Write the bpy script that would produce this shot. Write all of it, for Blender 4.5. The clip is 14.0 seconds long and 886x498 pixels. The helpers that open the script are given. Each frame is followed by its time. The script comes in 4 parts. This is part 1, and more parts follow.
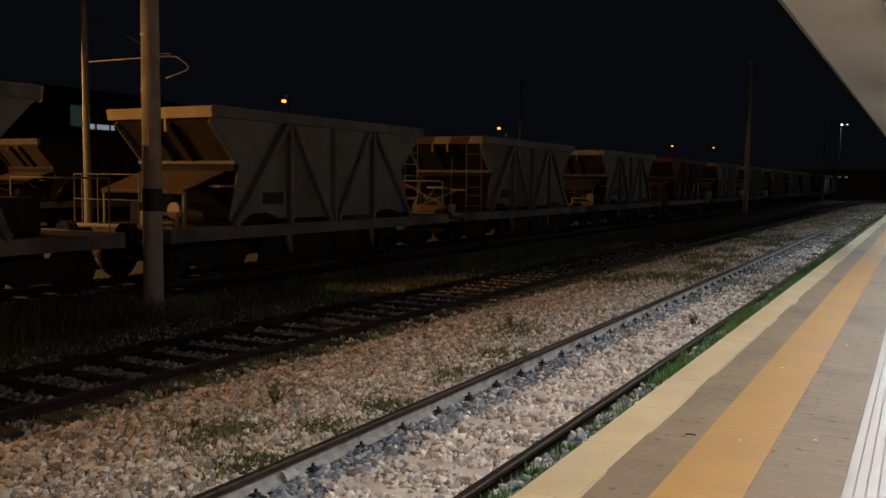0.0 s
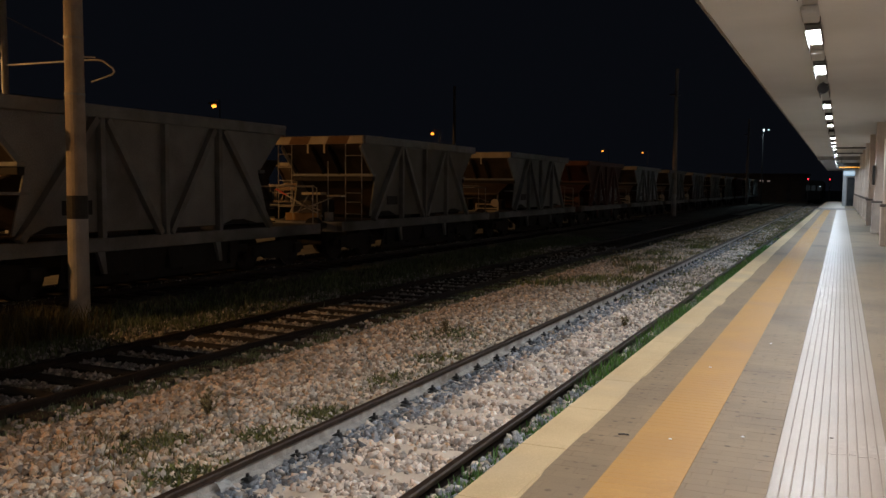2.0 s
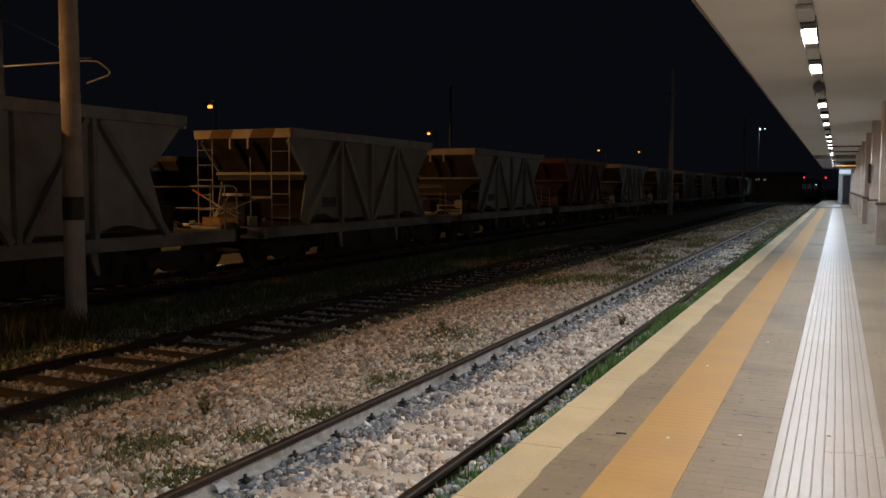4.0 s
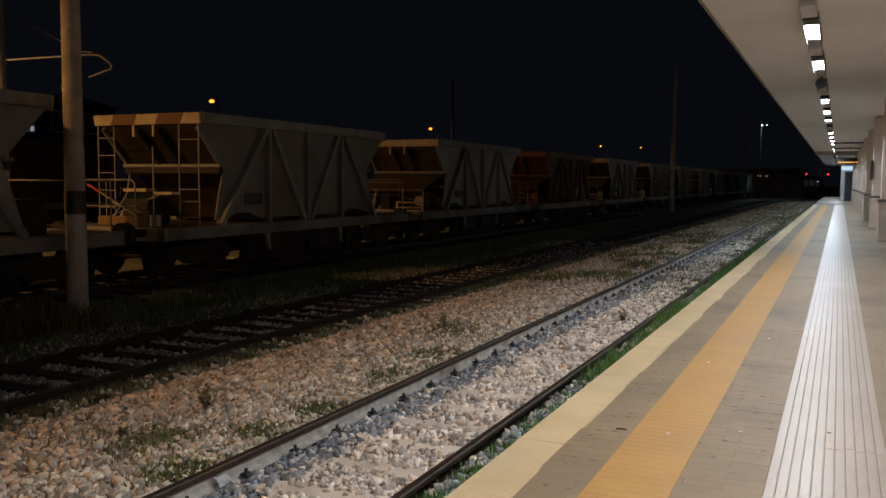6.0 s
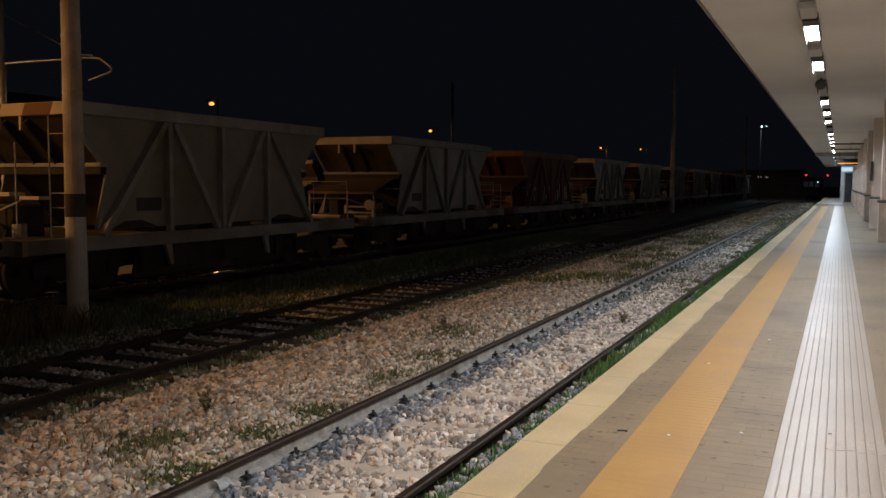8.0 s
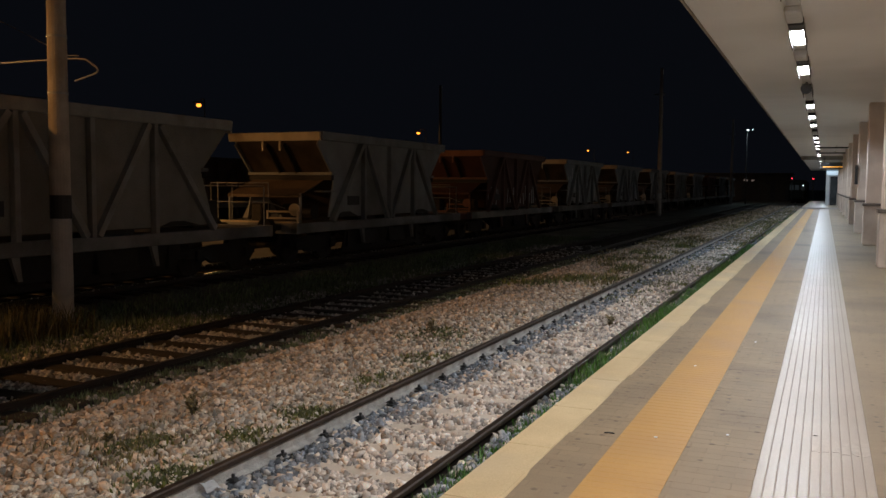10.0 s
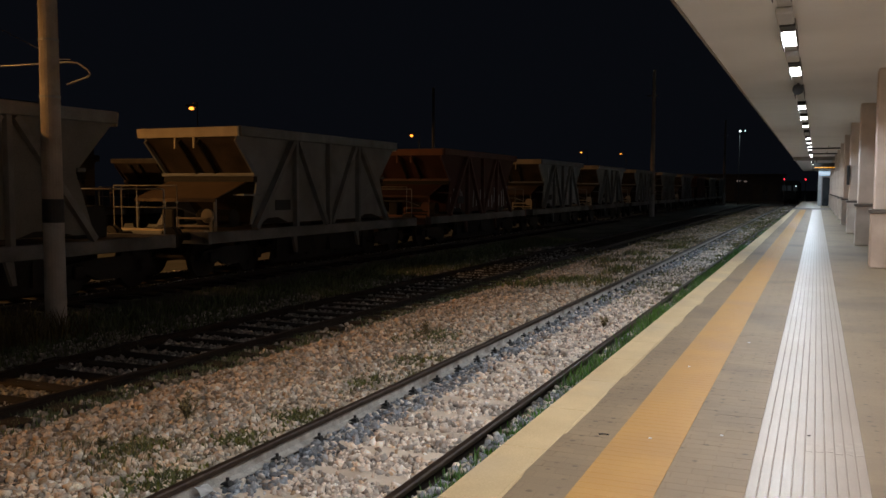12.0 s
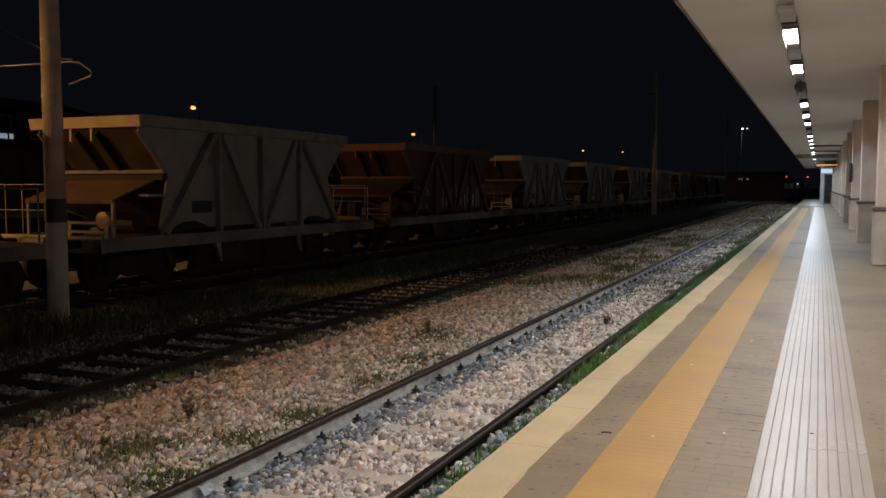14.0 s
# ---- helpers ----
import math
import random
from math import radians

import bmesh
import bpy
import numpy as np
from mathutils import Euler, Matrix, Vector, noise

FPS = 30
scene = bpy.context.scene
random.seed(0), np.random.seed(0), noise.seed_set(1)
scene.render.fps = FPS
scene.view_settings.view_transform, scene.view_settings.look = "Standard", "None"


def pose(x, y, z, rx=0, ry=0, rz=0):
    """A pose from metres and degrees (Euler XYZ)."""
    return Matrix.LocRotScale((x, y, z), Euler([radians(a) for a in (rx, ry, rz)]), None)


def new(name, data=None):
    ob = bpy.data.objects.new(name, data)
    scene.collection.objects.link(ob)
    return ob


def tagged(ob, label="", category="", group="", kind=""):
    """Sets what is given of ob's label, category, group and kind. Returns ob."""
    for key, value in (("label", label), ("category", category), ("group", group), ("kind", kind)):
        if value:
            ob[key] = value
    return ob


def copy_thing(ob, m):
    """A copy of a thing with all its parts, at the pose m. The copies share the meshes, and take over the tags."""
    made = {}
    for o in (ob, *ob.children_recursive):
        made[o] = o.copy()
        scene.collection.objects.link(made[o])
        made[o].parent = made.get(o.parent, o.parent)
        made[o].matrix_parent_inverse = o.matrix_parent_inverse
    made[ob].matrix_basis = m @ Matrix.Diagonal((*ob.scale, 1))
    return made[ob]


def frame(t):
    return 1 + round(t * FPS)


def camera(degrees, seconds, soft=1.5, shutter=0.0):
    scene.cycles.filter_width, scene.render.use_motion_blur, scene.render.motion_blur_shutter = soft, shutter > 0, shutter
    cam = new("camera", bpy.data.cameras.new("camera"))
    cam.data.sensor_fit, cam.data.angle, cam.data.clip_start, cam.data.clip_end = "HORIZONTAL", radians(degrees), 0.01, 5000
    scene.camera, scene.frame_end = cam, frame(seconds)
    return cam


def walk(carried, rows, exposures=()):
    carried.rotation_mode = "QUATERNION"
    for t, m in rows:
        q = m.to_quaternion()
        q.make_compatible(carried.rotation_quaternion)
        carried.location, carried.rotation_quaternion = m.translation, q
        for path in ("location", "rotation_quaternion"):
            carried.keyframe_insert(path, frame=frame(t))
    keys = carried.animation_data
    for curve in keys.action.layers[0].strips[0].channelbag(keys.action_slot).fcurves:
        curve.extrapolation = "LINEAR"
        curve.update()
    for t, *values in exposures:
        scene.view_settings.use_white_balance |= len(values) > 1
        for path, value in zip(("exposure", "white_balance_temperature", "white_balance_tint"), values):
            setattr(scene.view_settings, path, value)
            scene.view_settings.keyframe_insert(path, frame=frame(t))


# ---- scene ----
cam = camera(54.0, 14.0, soft=1.5)
# seconds, yaw, pitch, roll of a hand-held camera that stands on the platform
LOOKS = [
    (0.0, 28.92, -4.50, -0.68),
    (0.5, 26.15, -4.69, -0.40),
    (1.0, 25.31, -4.67, -0.08),
    (1.5, 24.97, -4.47, -0.11),
    (2.0, 24.59, -4.11, -0.42),
    (2.5, 24.36, -3.93, -0.36),
    (3.0, 24.35, -4.02, -0.21),
    (5.5, 24.47, -4.24, -0.30),
    (6.0, 24.47, -4.43, -0.40),
    (6.5, 24.52, -4.45, -0.46),
    (7.0, 24.58, -4.51, -0.45),
    (7.5, 24.67, -4.54, -0.35),
    (8.0, 24.47, -4.30, -0.26),
    (10.5, 23.52, -4.05, -0.48),
    (11.0, 23.37, -3.88, -0.48),
    (11.5, 23.20, -3.99, -0.36),
    (12.0, 23.24, -3.99, -0.16),
    (12.5, 23.05, -3.88, -0.16),
    (13.0, 23.08, -3.99, -0.20),
    (13.5, 23.16, -3.98, -0.11),
    (14.0, 23.36, -4.08, 0.00),
]
walk(cam, [(t, pose(0, 0, 1.58, 90 + p, r, y)) for t, y, p, r in LOOKS], exposures=[(0.0, -0.08), (0.6, 0.0), (14.0, 0.0)])

# ---- night sky and lamps ----
world = bpy.data.worlds.new("night")
scene.world = world
world.use_nodes = True
world.node_tree.nodes["Background"].inputs[0].default_value = (0.285, 0.34, 0.51, 1)
world.node_tree.nodes["Background"].inputs[1].default_value = 0.0082

LUM_X, LUM_Z = -0.46, 3.93
LUM_LIT = [-9.8, -5.7, -1.6, 2.45, 6.5, 10.6, 14.7, 18.75, 26.9, 31.0, 35.0, 43.6, 47.7, 51.8, 55.9, 64.0, 68.1, 72.2, 80.4, 88.5, 96.7, 104.9, 113.0]
LUM_DARK = [22.85, 39.3, 60.0, 76.3, 84.5]
LUM_W = 71.0
for y in LUM_LIT:
    lamp = bpy.data.lights.new("platform_light", "AREA")
    lamp.shape, lamp.size, lamp.size_y = "RECTANGLE", 0.045, 1.5
    lamp.energy, lamp.color, lamp.spread = LUM_W, (0.95, 0.97, 0.98) if y < 9 else (0.89, 0.97, 1.04) if y < 20 else (0.80, 0.97, 1.13), radians(180)
    new("platform_light", lamp).matrix_world = pose(LUM_X, y, LUM_Z - 0.03)

# sodium lamps of the yard, in a row beyond the siding
YARD = [(-35, -50.5, 6.4), (-35, -19.4, 6.4), (-35, 11.7, 6.4), (-35, 42.77, 6.36), (-35, 73.9, 6.48), (-35, 137.5, 7.40), (-35, 168.1, 8.30)]
for x, y, z in YARD:
    lamp = bpy.data.lights.new("yard_light", "SPOT")
    lamp.energy, lamp.color, lamp.spot_size, lamp.spot_blend = 3600.0 if y < 40 else 1200.0 if y < 100 else 500.0, (1.0, 0.49, 0.165), radians(176), 0.05
    lamp.shadow_soft_size = 0.15
    new("yard_light", lamp).matrix_world = pose(x + 0.1, y, z - 0.2)
# a taller sodium lamp between the goods train and the siding
TALL = (-22.0, -1.0, 10.4)
lamp = bpy.data.lights.new("tall_yard_light", "SPOT")
lamp.energy, lamp.color, lamp.spot_size, lamp.spot_blend = 4100.0, (1.0, 0.475, 0.14), radians(150), 0.2
lamp.shadow_soft_size = 0.15
new("tall_yard_light", lamp).matrix_world = pose(TALL[0] + 0.1, TALL[1], TALL[2] - 0.2)

# the cold floodlights on the far mast
lamp = bpy.data.lights.new("floodlight_light", "SPOT")
lamp.energy, lamp.color, lamp.spot_size, lamp.spot_blend = 450.0, (0.72, 0.92, 1.0), radians(172), 0.2
lamp.shadow_soft_size = 0.2
new("floodlight_light", lamp).matrix_world = pose(-10.9, 138.6, 10.2)


# ---- materials ----
def mat(name, dark, light, scale=6.0, rough=0.7, bump=0.15, metal=0.0, fine=90.0, stain=None, amount=0.45, per_island=False, per_object=0.0, stretch=(1, 1, 1), still=False, blocks=0.0):
    """Two colours mixed by coarse and fine grain, an optional stain, and relief."""
    m = bpy.data.materials.new(name)
    m.use_nodes = True
    nt = m.node_tree
    n, l = nt.nodes, nt.links
    bsdf = n["Principled BSDF"]
    bsdf.inputs["Metallic"].default_value = metal
    co = n.new("ShaderNodeTexCoord")
    mp = n.new("ShaderNodeMapping")
    mp.inputs["Scale"].default_value = stretch
    l.new(n.new("ShaderNodeNewGeometry").outputs["Position"] if still else co.outputs["Object"], mp.inputs["Vector"])

    def grain(s, detail):
        t = n.new("ShaderNodeTexNoise")
        t.inputs["Scale"].default_value, t.inputs["Detail"].default_value = s, detail
        l.new(mp.outputs["Vector"], t.inputs["Vector"])
        return t.outputs["Fac"]

    coarse, small = grain(scale, 5), grain(fine, 3)
    mix = n.new("ShaderNodeMath")
    mix.operation = "MULTIPLY_ADD"
    l.new(small, mix.inputs[0])
    mix.inputs[1].default_value = 0.5
    half = n.new("ShaderNodeMath")
    half.operation = "MULTIPLY"
    l.new(coarse, half.inputs[0])
    half.inputs[1].default_value = 0.5
    l.new(half.outputs[0], mix.inputs[2])
    ramp = n.new("ShaderNodeValToRGB")
    ramp.color_ramp.elements[0].position, ramp.color_ramp.elements[1].position = 0.36, 0.64
    ramp.color_ramp.elements[0].color, ramp.color_ramp.elements[1].color = (*dark, 1), (*light, 1)
    l.new(mix.outputs[0], ramp.inputs["Fac"])
    out = ramp.outputs["Color"]
    if per_island or per_object:
        src = n.new("ShaderNodeNewGeometry").outputs["Random Per Island"] if per_island else n.new("ShaderNodeObjectInfo").outputs["Random"]
        hsv = n.new("ShaderNodeHueSaturation")
        val = n.new("ShaderNodeMapRange")
        span = 0.62 if per_island else per_object
        val.inputs["To Min"].default_value, val.inputs["To Max"].default_value = 1 - span, 1 + span
        l.new(src, val.inputs["Value"])
        l.new(val.outputs["Result"], hsv.inputs["Value"])
        if per_island:
            wh = n.new("ShaderNodeTexWhiteNoise")
            wh.noise_dimensions = "1D"
            l.new(src, wh.inputs["W"])
            sat = n.new("ShaderNodeMapRange")
            sat.inputs["To Min"].default_value, sat.inputs["To Max"].default_value = 0.55, 1.3
            l.new(wh.outputs["Value"], sat.inputs["Value"])
            l.new(sat.outputs["Result"], hsv.inputs["Saturation"])
        l.new(out, hsv.inputs["Color"])
        out = hsv.outputs["Color"]
    if blocks:
        # small paving blocks with fine dark joints
        bt = n.new("ShaderNodeTexBrick")
        bt.inputs["Scale"].default_value = 1.0
        bt.inputs["Brick Width"].default_value, bt.inputs["Row Height"].default_value = blocks * 2, blocks
        bt.inputs["Mortar Size"].default_value, bt.inputs["Mortar Smooth"].default_value = 0.006, 0.6
        bt.inputs["Color1"].default_value, bt.inputs["Color2"].default_value, bt.inputs["Mortar"].default_value = (0.86, 0.86, 0.86, 1), (1.12, 1.10, 1.08, 1), (0.62, 0.60, 0.58, 1)
        l.new(mp.outputs["Vector"], bt.inputs["Vector"])
        dots = n.new("ShaderNodeTexVoronoi")
        dots.inputs["Scale"].default_value, dots.inputs["Randomness"].default_value = 8.0, 0.35
        l.new(mp.outputs["Vector"], dots.inputs["Vector"])
        dr = n.new("ShaderNodeMapRange")
        dr.inputs["From Min"].default_value, dr.inputs["From Max"].default_value = 0.09, 0.19
        dr.inputs["To Min"].default_value = 0.35
        l.new(dots.outputs["Distance"], dr.inputs["Value"])
        for src, much in ((bt.outputs["Color"], 0.25), (dr.outputs["Result"], 0.75)):
            mul = n.new("ShaderNodeMix")
            mul.data_type, mul.blend_type = "RGBA", "MULTIPLY"
            mul.inputs["Factor"].default_value = much
            l.new(out, mul.inputs[6])
            l.new(src, mul.inputs[7])
            out = mul.outputs[2]
    if stain:
        st = grain(scale * 0.37, 6)
        sr = n.new("ShaderNodeMapRange")
        sr.inputs["From Min"].default_value, sr.inputs["From Max"].default_value = 0.5, 0.68
        sr.inputs["To Max"].default_value = amount
        l.new(st, sr.inputs["Value"])
        mx = n.new("ShaderNodeMix")
        mx.data_type = "RGBA"
        l.new(sr.outputs["Result"], mx.inputs["Factor"])
        l.new(out, mx.inputs[6])
        mx.inputs[7].default_value = (*stain, 1)
        out = mx.outputs[2]
    l.new(out, bsdf.inputs["Base Color"])
    rr = n.new("ShaderNodeMapRange")
    rr.inputs["To Min"].default_value, rr.inputs["To Max"].default_value = max(0.03, rough - 0.12), min(1, rough + 0.12)
    l.new(coarse, rr.inputs["Value"])
    l.new(rr.outputs["Result"], bsdf.inputs["Roughness"])
    if bump:
        b = n.new("ShaderNodeBump")
        b.inputs["Strength"].default_value, b.inputs["Distance"].default_value = bump, 0.02
        l.new(mix.outputs[0], b.inputs["Height"])
        l.new(b.outputs["Normal"], bsdf.inputs["Normal"])
    return m


def glow(name, colour, strength, glass=None):
    m = bpy.data.materials.new(name)
    m.use_nodes = True
    b = m.node_tree.nodes["Principled BSDF"]
    b.inputs["Base Color"].default_value = (*(glass or colour), 1)
    b.inputs["Emission Color"].default_value, b.inputs["Emission Strength"].default_value = (*colour, 1), strength
    return m


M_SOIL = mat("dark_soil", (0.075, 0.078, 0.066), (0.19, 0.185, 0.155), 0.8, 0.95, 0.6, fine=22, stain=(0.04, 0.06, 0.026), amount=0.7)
# Bed colour is dark to hold the shade in the gaps between stones.
M_BED_SHADE = mat("ballast_bed", (0.035, 0.03, 0.026), (0.12, 0.10, 0.085), 5, 0.95, 0.9, fine=26)
M_STONE = mat("limestone_ballast", (0.39, 0.345, 0.285), (0.78, 0.71, 0.61), 7, 0.9, 0.3, fine=60, per_island=True)
M_STONE_CLEAN = mat("clean_white_ballast", (0.52, 0.455, 0.40), (0.86, 0.78, 0.71), 7, 0.9, 0.3, fine=60, per_island=True)
M_STONE_WARM = mat("tan_lamp_tinted_ballast", (0.40, 0.30, 0.22), (0.72, 0.57, 0.43), 7, 0.9, 0.3, fine=60, per_island=True)
M_STONE_BLUE = mat("grey_brake_dust_ballast", (0.14, 0.16, 0.19), (0.38, 0.41, 0.46), 7, 0.9, 0.3, fine=60, per_island=True)
M_STONE_BROWN = mat("brown_weathered_ballast", (0.23, 0.17, 0.112), (0.46, 0.365, 0.255), 7, 0.95, 0.3, fine=60, per_island=True)
M_STONE_OLD = mat("old_dirty_ballast", (0.24, 0.235, 0.23), (0.62, 0.60, 0.58), 7, 0.95, 0.3, fine=60, per_island=True)
M_SLEEPER = mat("concrete_sleeper", (0.62, 0.55, 0.47), (0.80, 0.73, 0.64), 5, 0.9, 0.3, stain=(0.46, 0.39, 0.32), per_object=0.12, still=True)
M_WOOD = mat("tarred_wood_sleeper", (0.012, 0.010, 0.008), (0.05, 0.04, 0.03), 4, 0.9, 0.5, stretch=(0.2, 1, 1), per_object=0.2)
M_RAIL_TOP = mat("rusty_rail_steel", (0.035, 0.024, 0.018), (0.10, 0.07, 0.05), 12, 0.5, 0.15, metal=0.6)
M_RAIL_WEB = mat("pale_rail_web", (0.30, 0.29, 0.28), (0.62, 0.60, 0.57), 9, 0.8, 0.2, stain=(0.15, 0.11, 0.08), amount=0.7)
M_RAIL_OLD = mat("old_rail_steel", (0.016, 0.012, 0.010), (0.05, 0.036, 0.028), 12, 0.6, 0.15, metal=0.5)
M_RAIL_BRIGHT = mat("worn_rail_steel", (0.25, 0.23, 0.21), (0.5, 0.47, 0.44), 12, 0.25, 0.05, metal=1.0)
M_CLIP = mat("black_rail_clip", (0.012, 0.012, 0.013), (0.04, 0.04, 0.042), 20, 0.6, 0.1)
M_GREY_PAVE = mat("brown_grey_platform_paving", (0.235, 0.170, 0.102), (0.33, 0.25, 0.157), 1.6, 0.6, 0.12, fine=150, stain=(0.13, 0.098, 0.073), amount=0.6, still=True, blocks=0.1)
M_BLOCK = mat("brown_grey_paving_block", (0.235, 0.170, 0.102), (0.33, 0.25, 0.157), 1.6, 0.6, 0.12, fine=150, stain=(0.13, 0.098, 0.073), amount=0.6, still=True, blocks=0.1, per_object=0.06)
M_CREAM = mat("cream_edge_stone", (0.55, 0.42, 0.23), (0.71, 0.57, 0.34), 2.2, 0.6, 0.1, fine=120, stain=(0.50, 0.42, 0.30), amount=0.5, still=True)
M_YELLOW = mat("ochre_tactile_strip", (0.45, 0.245, 0.063), (0.545, 0.315, 0.095), 2.0, 0.55, 0.1, fine=130, stain=(0.42, 0.25, 0.10), amount=0.5, still=True)
M_WHITE = mat("white_tactile_strip", (0.335, 0.277, 0.225), (0.435, 0.37, 0.31), 1.7, 0.36, 0.1, fine=120, stain=(0.48, 0.41, 0.36), amount=0.5, still=True)
M_GROOVE = mat("dirty_tile_groove", (0.33, 0.272, 0.22), (0.43, 0.36, 0.30), 2.5, 0.8, 0.1, still=True)
M_CONC = mat("weathered_concrete", (0.20, 0.185, 0.165), (0.36, 0.33, 0.30), 2.5, 0.9, 0.3, stain=(0.12, 0.10, 0.085))
M_CEIL = mat("white_painted_soffit", (0.83, 0.83, 0.84), (0.90, 0.90, 0.91), 0.7, 0.85, 0.08, fine=60, stain=(0.72, 0.72, 0.72), amount=0.5)
M_TAN = mat("tan_stone_cladding", (0.61, 0.51, 0.44), (0.79, 0.69, 0.61), 2.5, 0.6, 0.1, stain=(0.40, 0.30, 0.24))
M_PLASTER = mat("beige_plaster", (0.52, 0.44, 0.38), (0.68, 0.60, 0.53), 1.5, 0.85, 0.1, stain=(0.42, 0.35, 0.3))
M_BAND = mat("dark_stone_band", (0.10, 0.085, 0.075), (0.2, 0.17, 0.15), 4, 0.5, 0.1)
M_LAMPBODY = mat("grey_lamp_housing", (0.46, 0.46, 0.46), (0.60, 0.60, 0.60), 8, 0.5, 0.03)
M_BLACK = mat("black_metal", (0.012, 0.012, 0.013), (0.035, 0.035, 0.037), 8, 0.55, 0.05)
M_STEEL = mat("galvanised_steel", (0.28, 0.28, 0.29), (0.45, 0.45, 0.46), 9, 0.5, 0.05, metal=0.6)
M_STEEL_D = mat("dull_dark_steel", (0.05, 0.05, 0.05), (0.10, 0.10, 0.10), 9, 0.6, 0.05)
M_POLE = mat("concrete_pole", (0.35, 0.305, 0.26), (0.54, 0.475, 0.41), 3, 0.9, 0.25, stain=(0.11, 0.09, 0.075))
M_POLE_BASE = mat("pale_pole_base", (0.36, 0.35, 0.35), (0.55, 0.54, 0.53), 3, 0.9, 0.2, stain=(0.2, 0.19, 0.18))
M_UNDER = mat("sooty_gear_and_shade", (0.010, 0.009, 0.008), (0.035, 0.030, 0.026), 6, 0.8, 0.2)
M_BEIGE = mat("dusty_beige_wagon_paint", (0.205, 0.213, 0.215), (0.345, 0.354, 0.354), 1.3, 0.75, 0.1, fine=40, stain=(0.075, 0.06, 0.045), amount=0.6)
M_OLIVE = mat("dusty_olive_wagon_paint", (0.175, 0.170, 0.155), (0.285, 0.277, 0.25), 1.3, 0.75, 0.1, fine=40, stain=(0.13, 0.10, 0.06), amount=0.6)
M_REDP = mat("rust_red_wagon_paint", (0.06, 0.024, 0.018), (0.115, 0.046, 0.034), 1.3, 0.75, 0.1, fine=40, stain=(0.06, 0.03, 0.02), amount=0.6)
M_PALE = mat("pale_grey_wagon_paint", (0.18, 0.20, 0.214), (0.30, 0.325, 0.34), 1.3, 0.75, 0.1, fine=40, stain=(0.12, 0.11, 0.10), amount=0.6)
M_HOOD = mat("rusty_brown_hood", (0.085, 0.056, 0.034), (0.16, 0.11, 0.068), 2.0, 0.7, 0.05, stain=(0.08, 0.05, 0.03), amount=0.6)
# Rusty end colours, darkened for the shade under the board and waist.
M_END = mat("rusty_shaded_hopper_end", (0.026, 0.019, 0.013), (0.125, 0.09, 0.062), 1.6, 0.8, 0.1, stain=(0.05, 0.03, 0.022), amount=0.7)
M_END_DARK = mat("dark_shaded_hopper_end", (0.012, 0.009, 0.008), (0.055, 0.036, 0.026), 1.6, 0.8, 0.1, stain=(0.09, 0.065, 0.045), amount=0.6)
M_DARKW = mat("dark_rusty_wagon_paint", (0.045, 0.033, 0.025), (0.10, 0.075, 0.055), 1.6, 0.8, 0.1)
M_BOARD_D = mat("dirty_end_board", (0.08, 0.07, 0.055), (0.16, 0.14, 0.11), 2.5, 0.7, 0.05)
M_RIB_B = mat("beige_grey_frame_paint", (0.17, 0.178, 0.182), (0.285, 0.297, 0.302), 3, 0.7, 0.1, stain=(0.15, 0.11, 0.08))
M_RIB_O = mat("olive_frame_paint", (0.215, 0.215, 0.21), (0.34, 0.34, 0.33), 3, 0.7, 0.1, stain=(0.14, 0.11, 0.07))
M_RIB_R = mat("red_frame_paint", (0.11, 0.05, 0.04), (0.19, 0.10, 0.08), 3, 0.7, 0.1, stain=(0.06, 0.04, 0.03))
M_BOARD = mat("cream_end_board", (0.50, 0.415, 0.28), (0.64, 0.55, 0.39), 2.5, 0.6, 0.05, stain=(0.24, 0.17, 0.10), amount=0.5)
M_BOARD_RED = mat("orange_red_end_board", (0.17, 0.066, 0.04), (0.24, 0.10, 0.058), 2.5, 0.6, 0.05, stain=(0.3, 0.12, 0.07))
M_STRIPE = mat("rusty_brown_stripe", (0.15, 0.075, 0.035), (0.22, 0.115, 0.055), 4, 0.65, 0.05)
M_WHITE_P = mat("white_handrail_paint", (0.25, 0.25, 0.245), (0.40, 0.395, 0.38), 9, 0.5, 0.03, stain=(0.3, 0.24, 0.18))
M_OCHRE = mat("faded_ochre_paint", (0.22, 0.125, 0.045), (0.34, 0.205, 0.08), 3, 0.7, 0.05, stain=(0.18, 0.10, 0.05))
M_RED_P = mat("red_lever_paint", (0.42, 0.04, 0.03), (0.55, 0.07, 0.05), 9, 0.5, 0.03)
M_GRAFFITI = mat("whitish_graffiti_paint", (0.42, 0.43, 0.45), (0.62, 0.63, 0.66), 5, 0.6, 0.0)
M_GRASS = mat("green_grass", (0.06, 0.155, 0.03), (0.13, 0.29, 0.07), 3, 0.7, 0.0, per_island=True)
M_DRY = mat("dark_dry_grass", (0.095, 0.135, 0.07), (0.195, 0.245, 0.135), 3, 0.8, 0.0, per_island=True)
M_TALLGRASS = mat("tall_straw_grass", (0.07, 0.06, 0.025), (0.17, 0.15, 0.07), 3, 0.8, 0.0, per_island=True)
M_LIFT = mat("pale_lift_panel", (0.62, 0.66, 0.68), (0.78, 0.82, 0.85), 2, 0.5, 0.05)
M_WEED = mat("brown_weed", (0.15, 0.135, 0.06), (0.32, 0.27, 0.14), 3, 0.8, 0.0, per_island=True)
M_LOWGREEN = mat("low_green_weed", (0.085, 0.10, 0.03), (0.20, 0.21, 0.075), 3, 0.8, 0.0, per_island=True)
M_SILL = mat("grimy_wagon_sill", (0.17, 0.175, 0.18), (0.30, 0.305, 0.31), 1.6, 0.8, 0.1, stain=(0.05, 0.04, 0.03), amount=0.7)
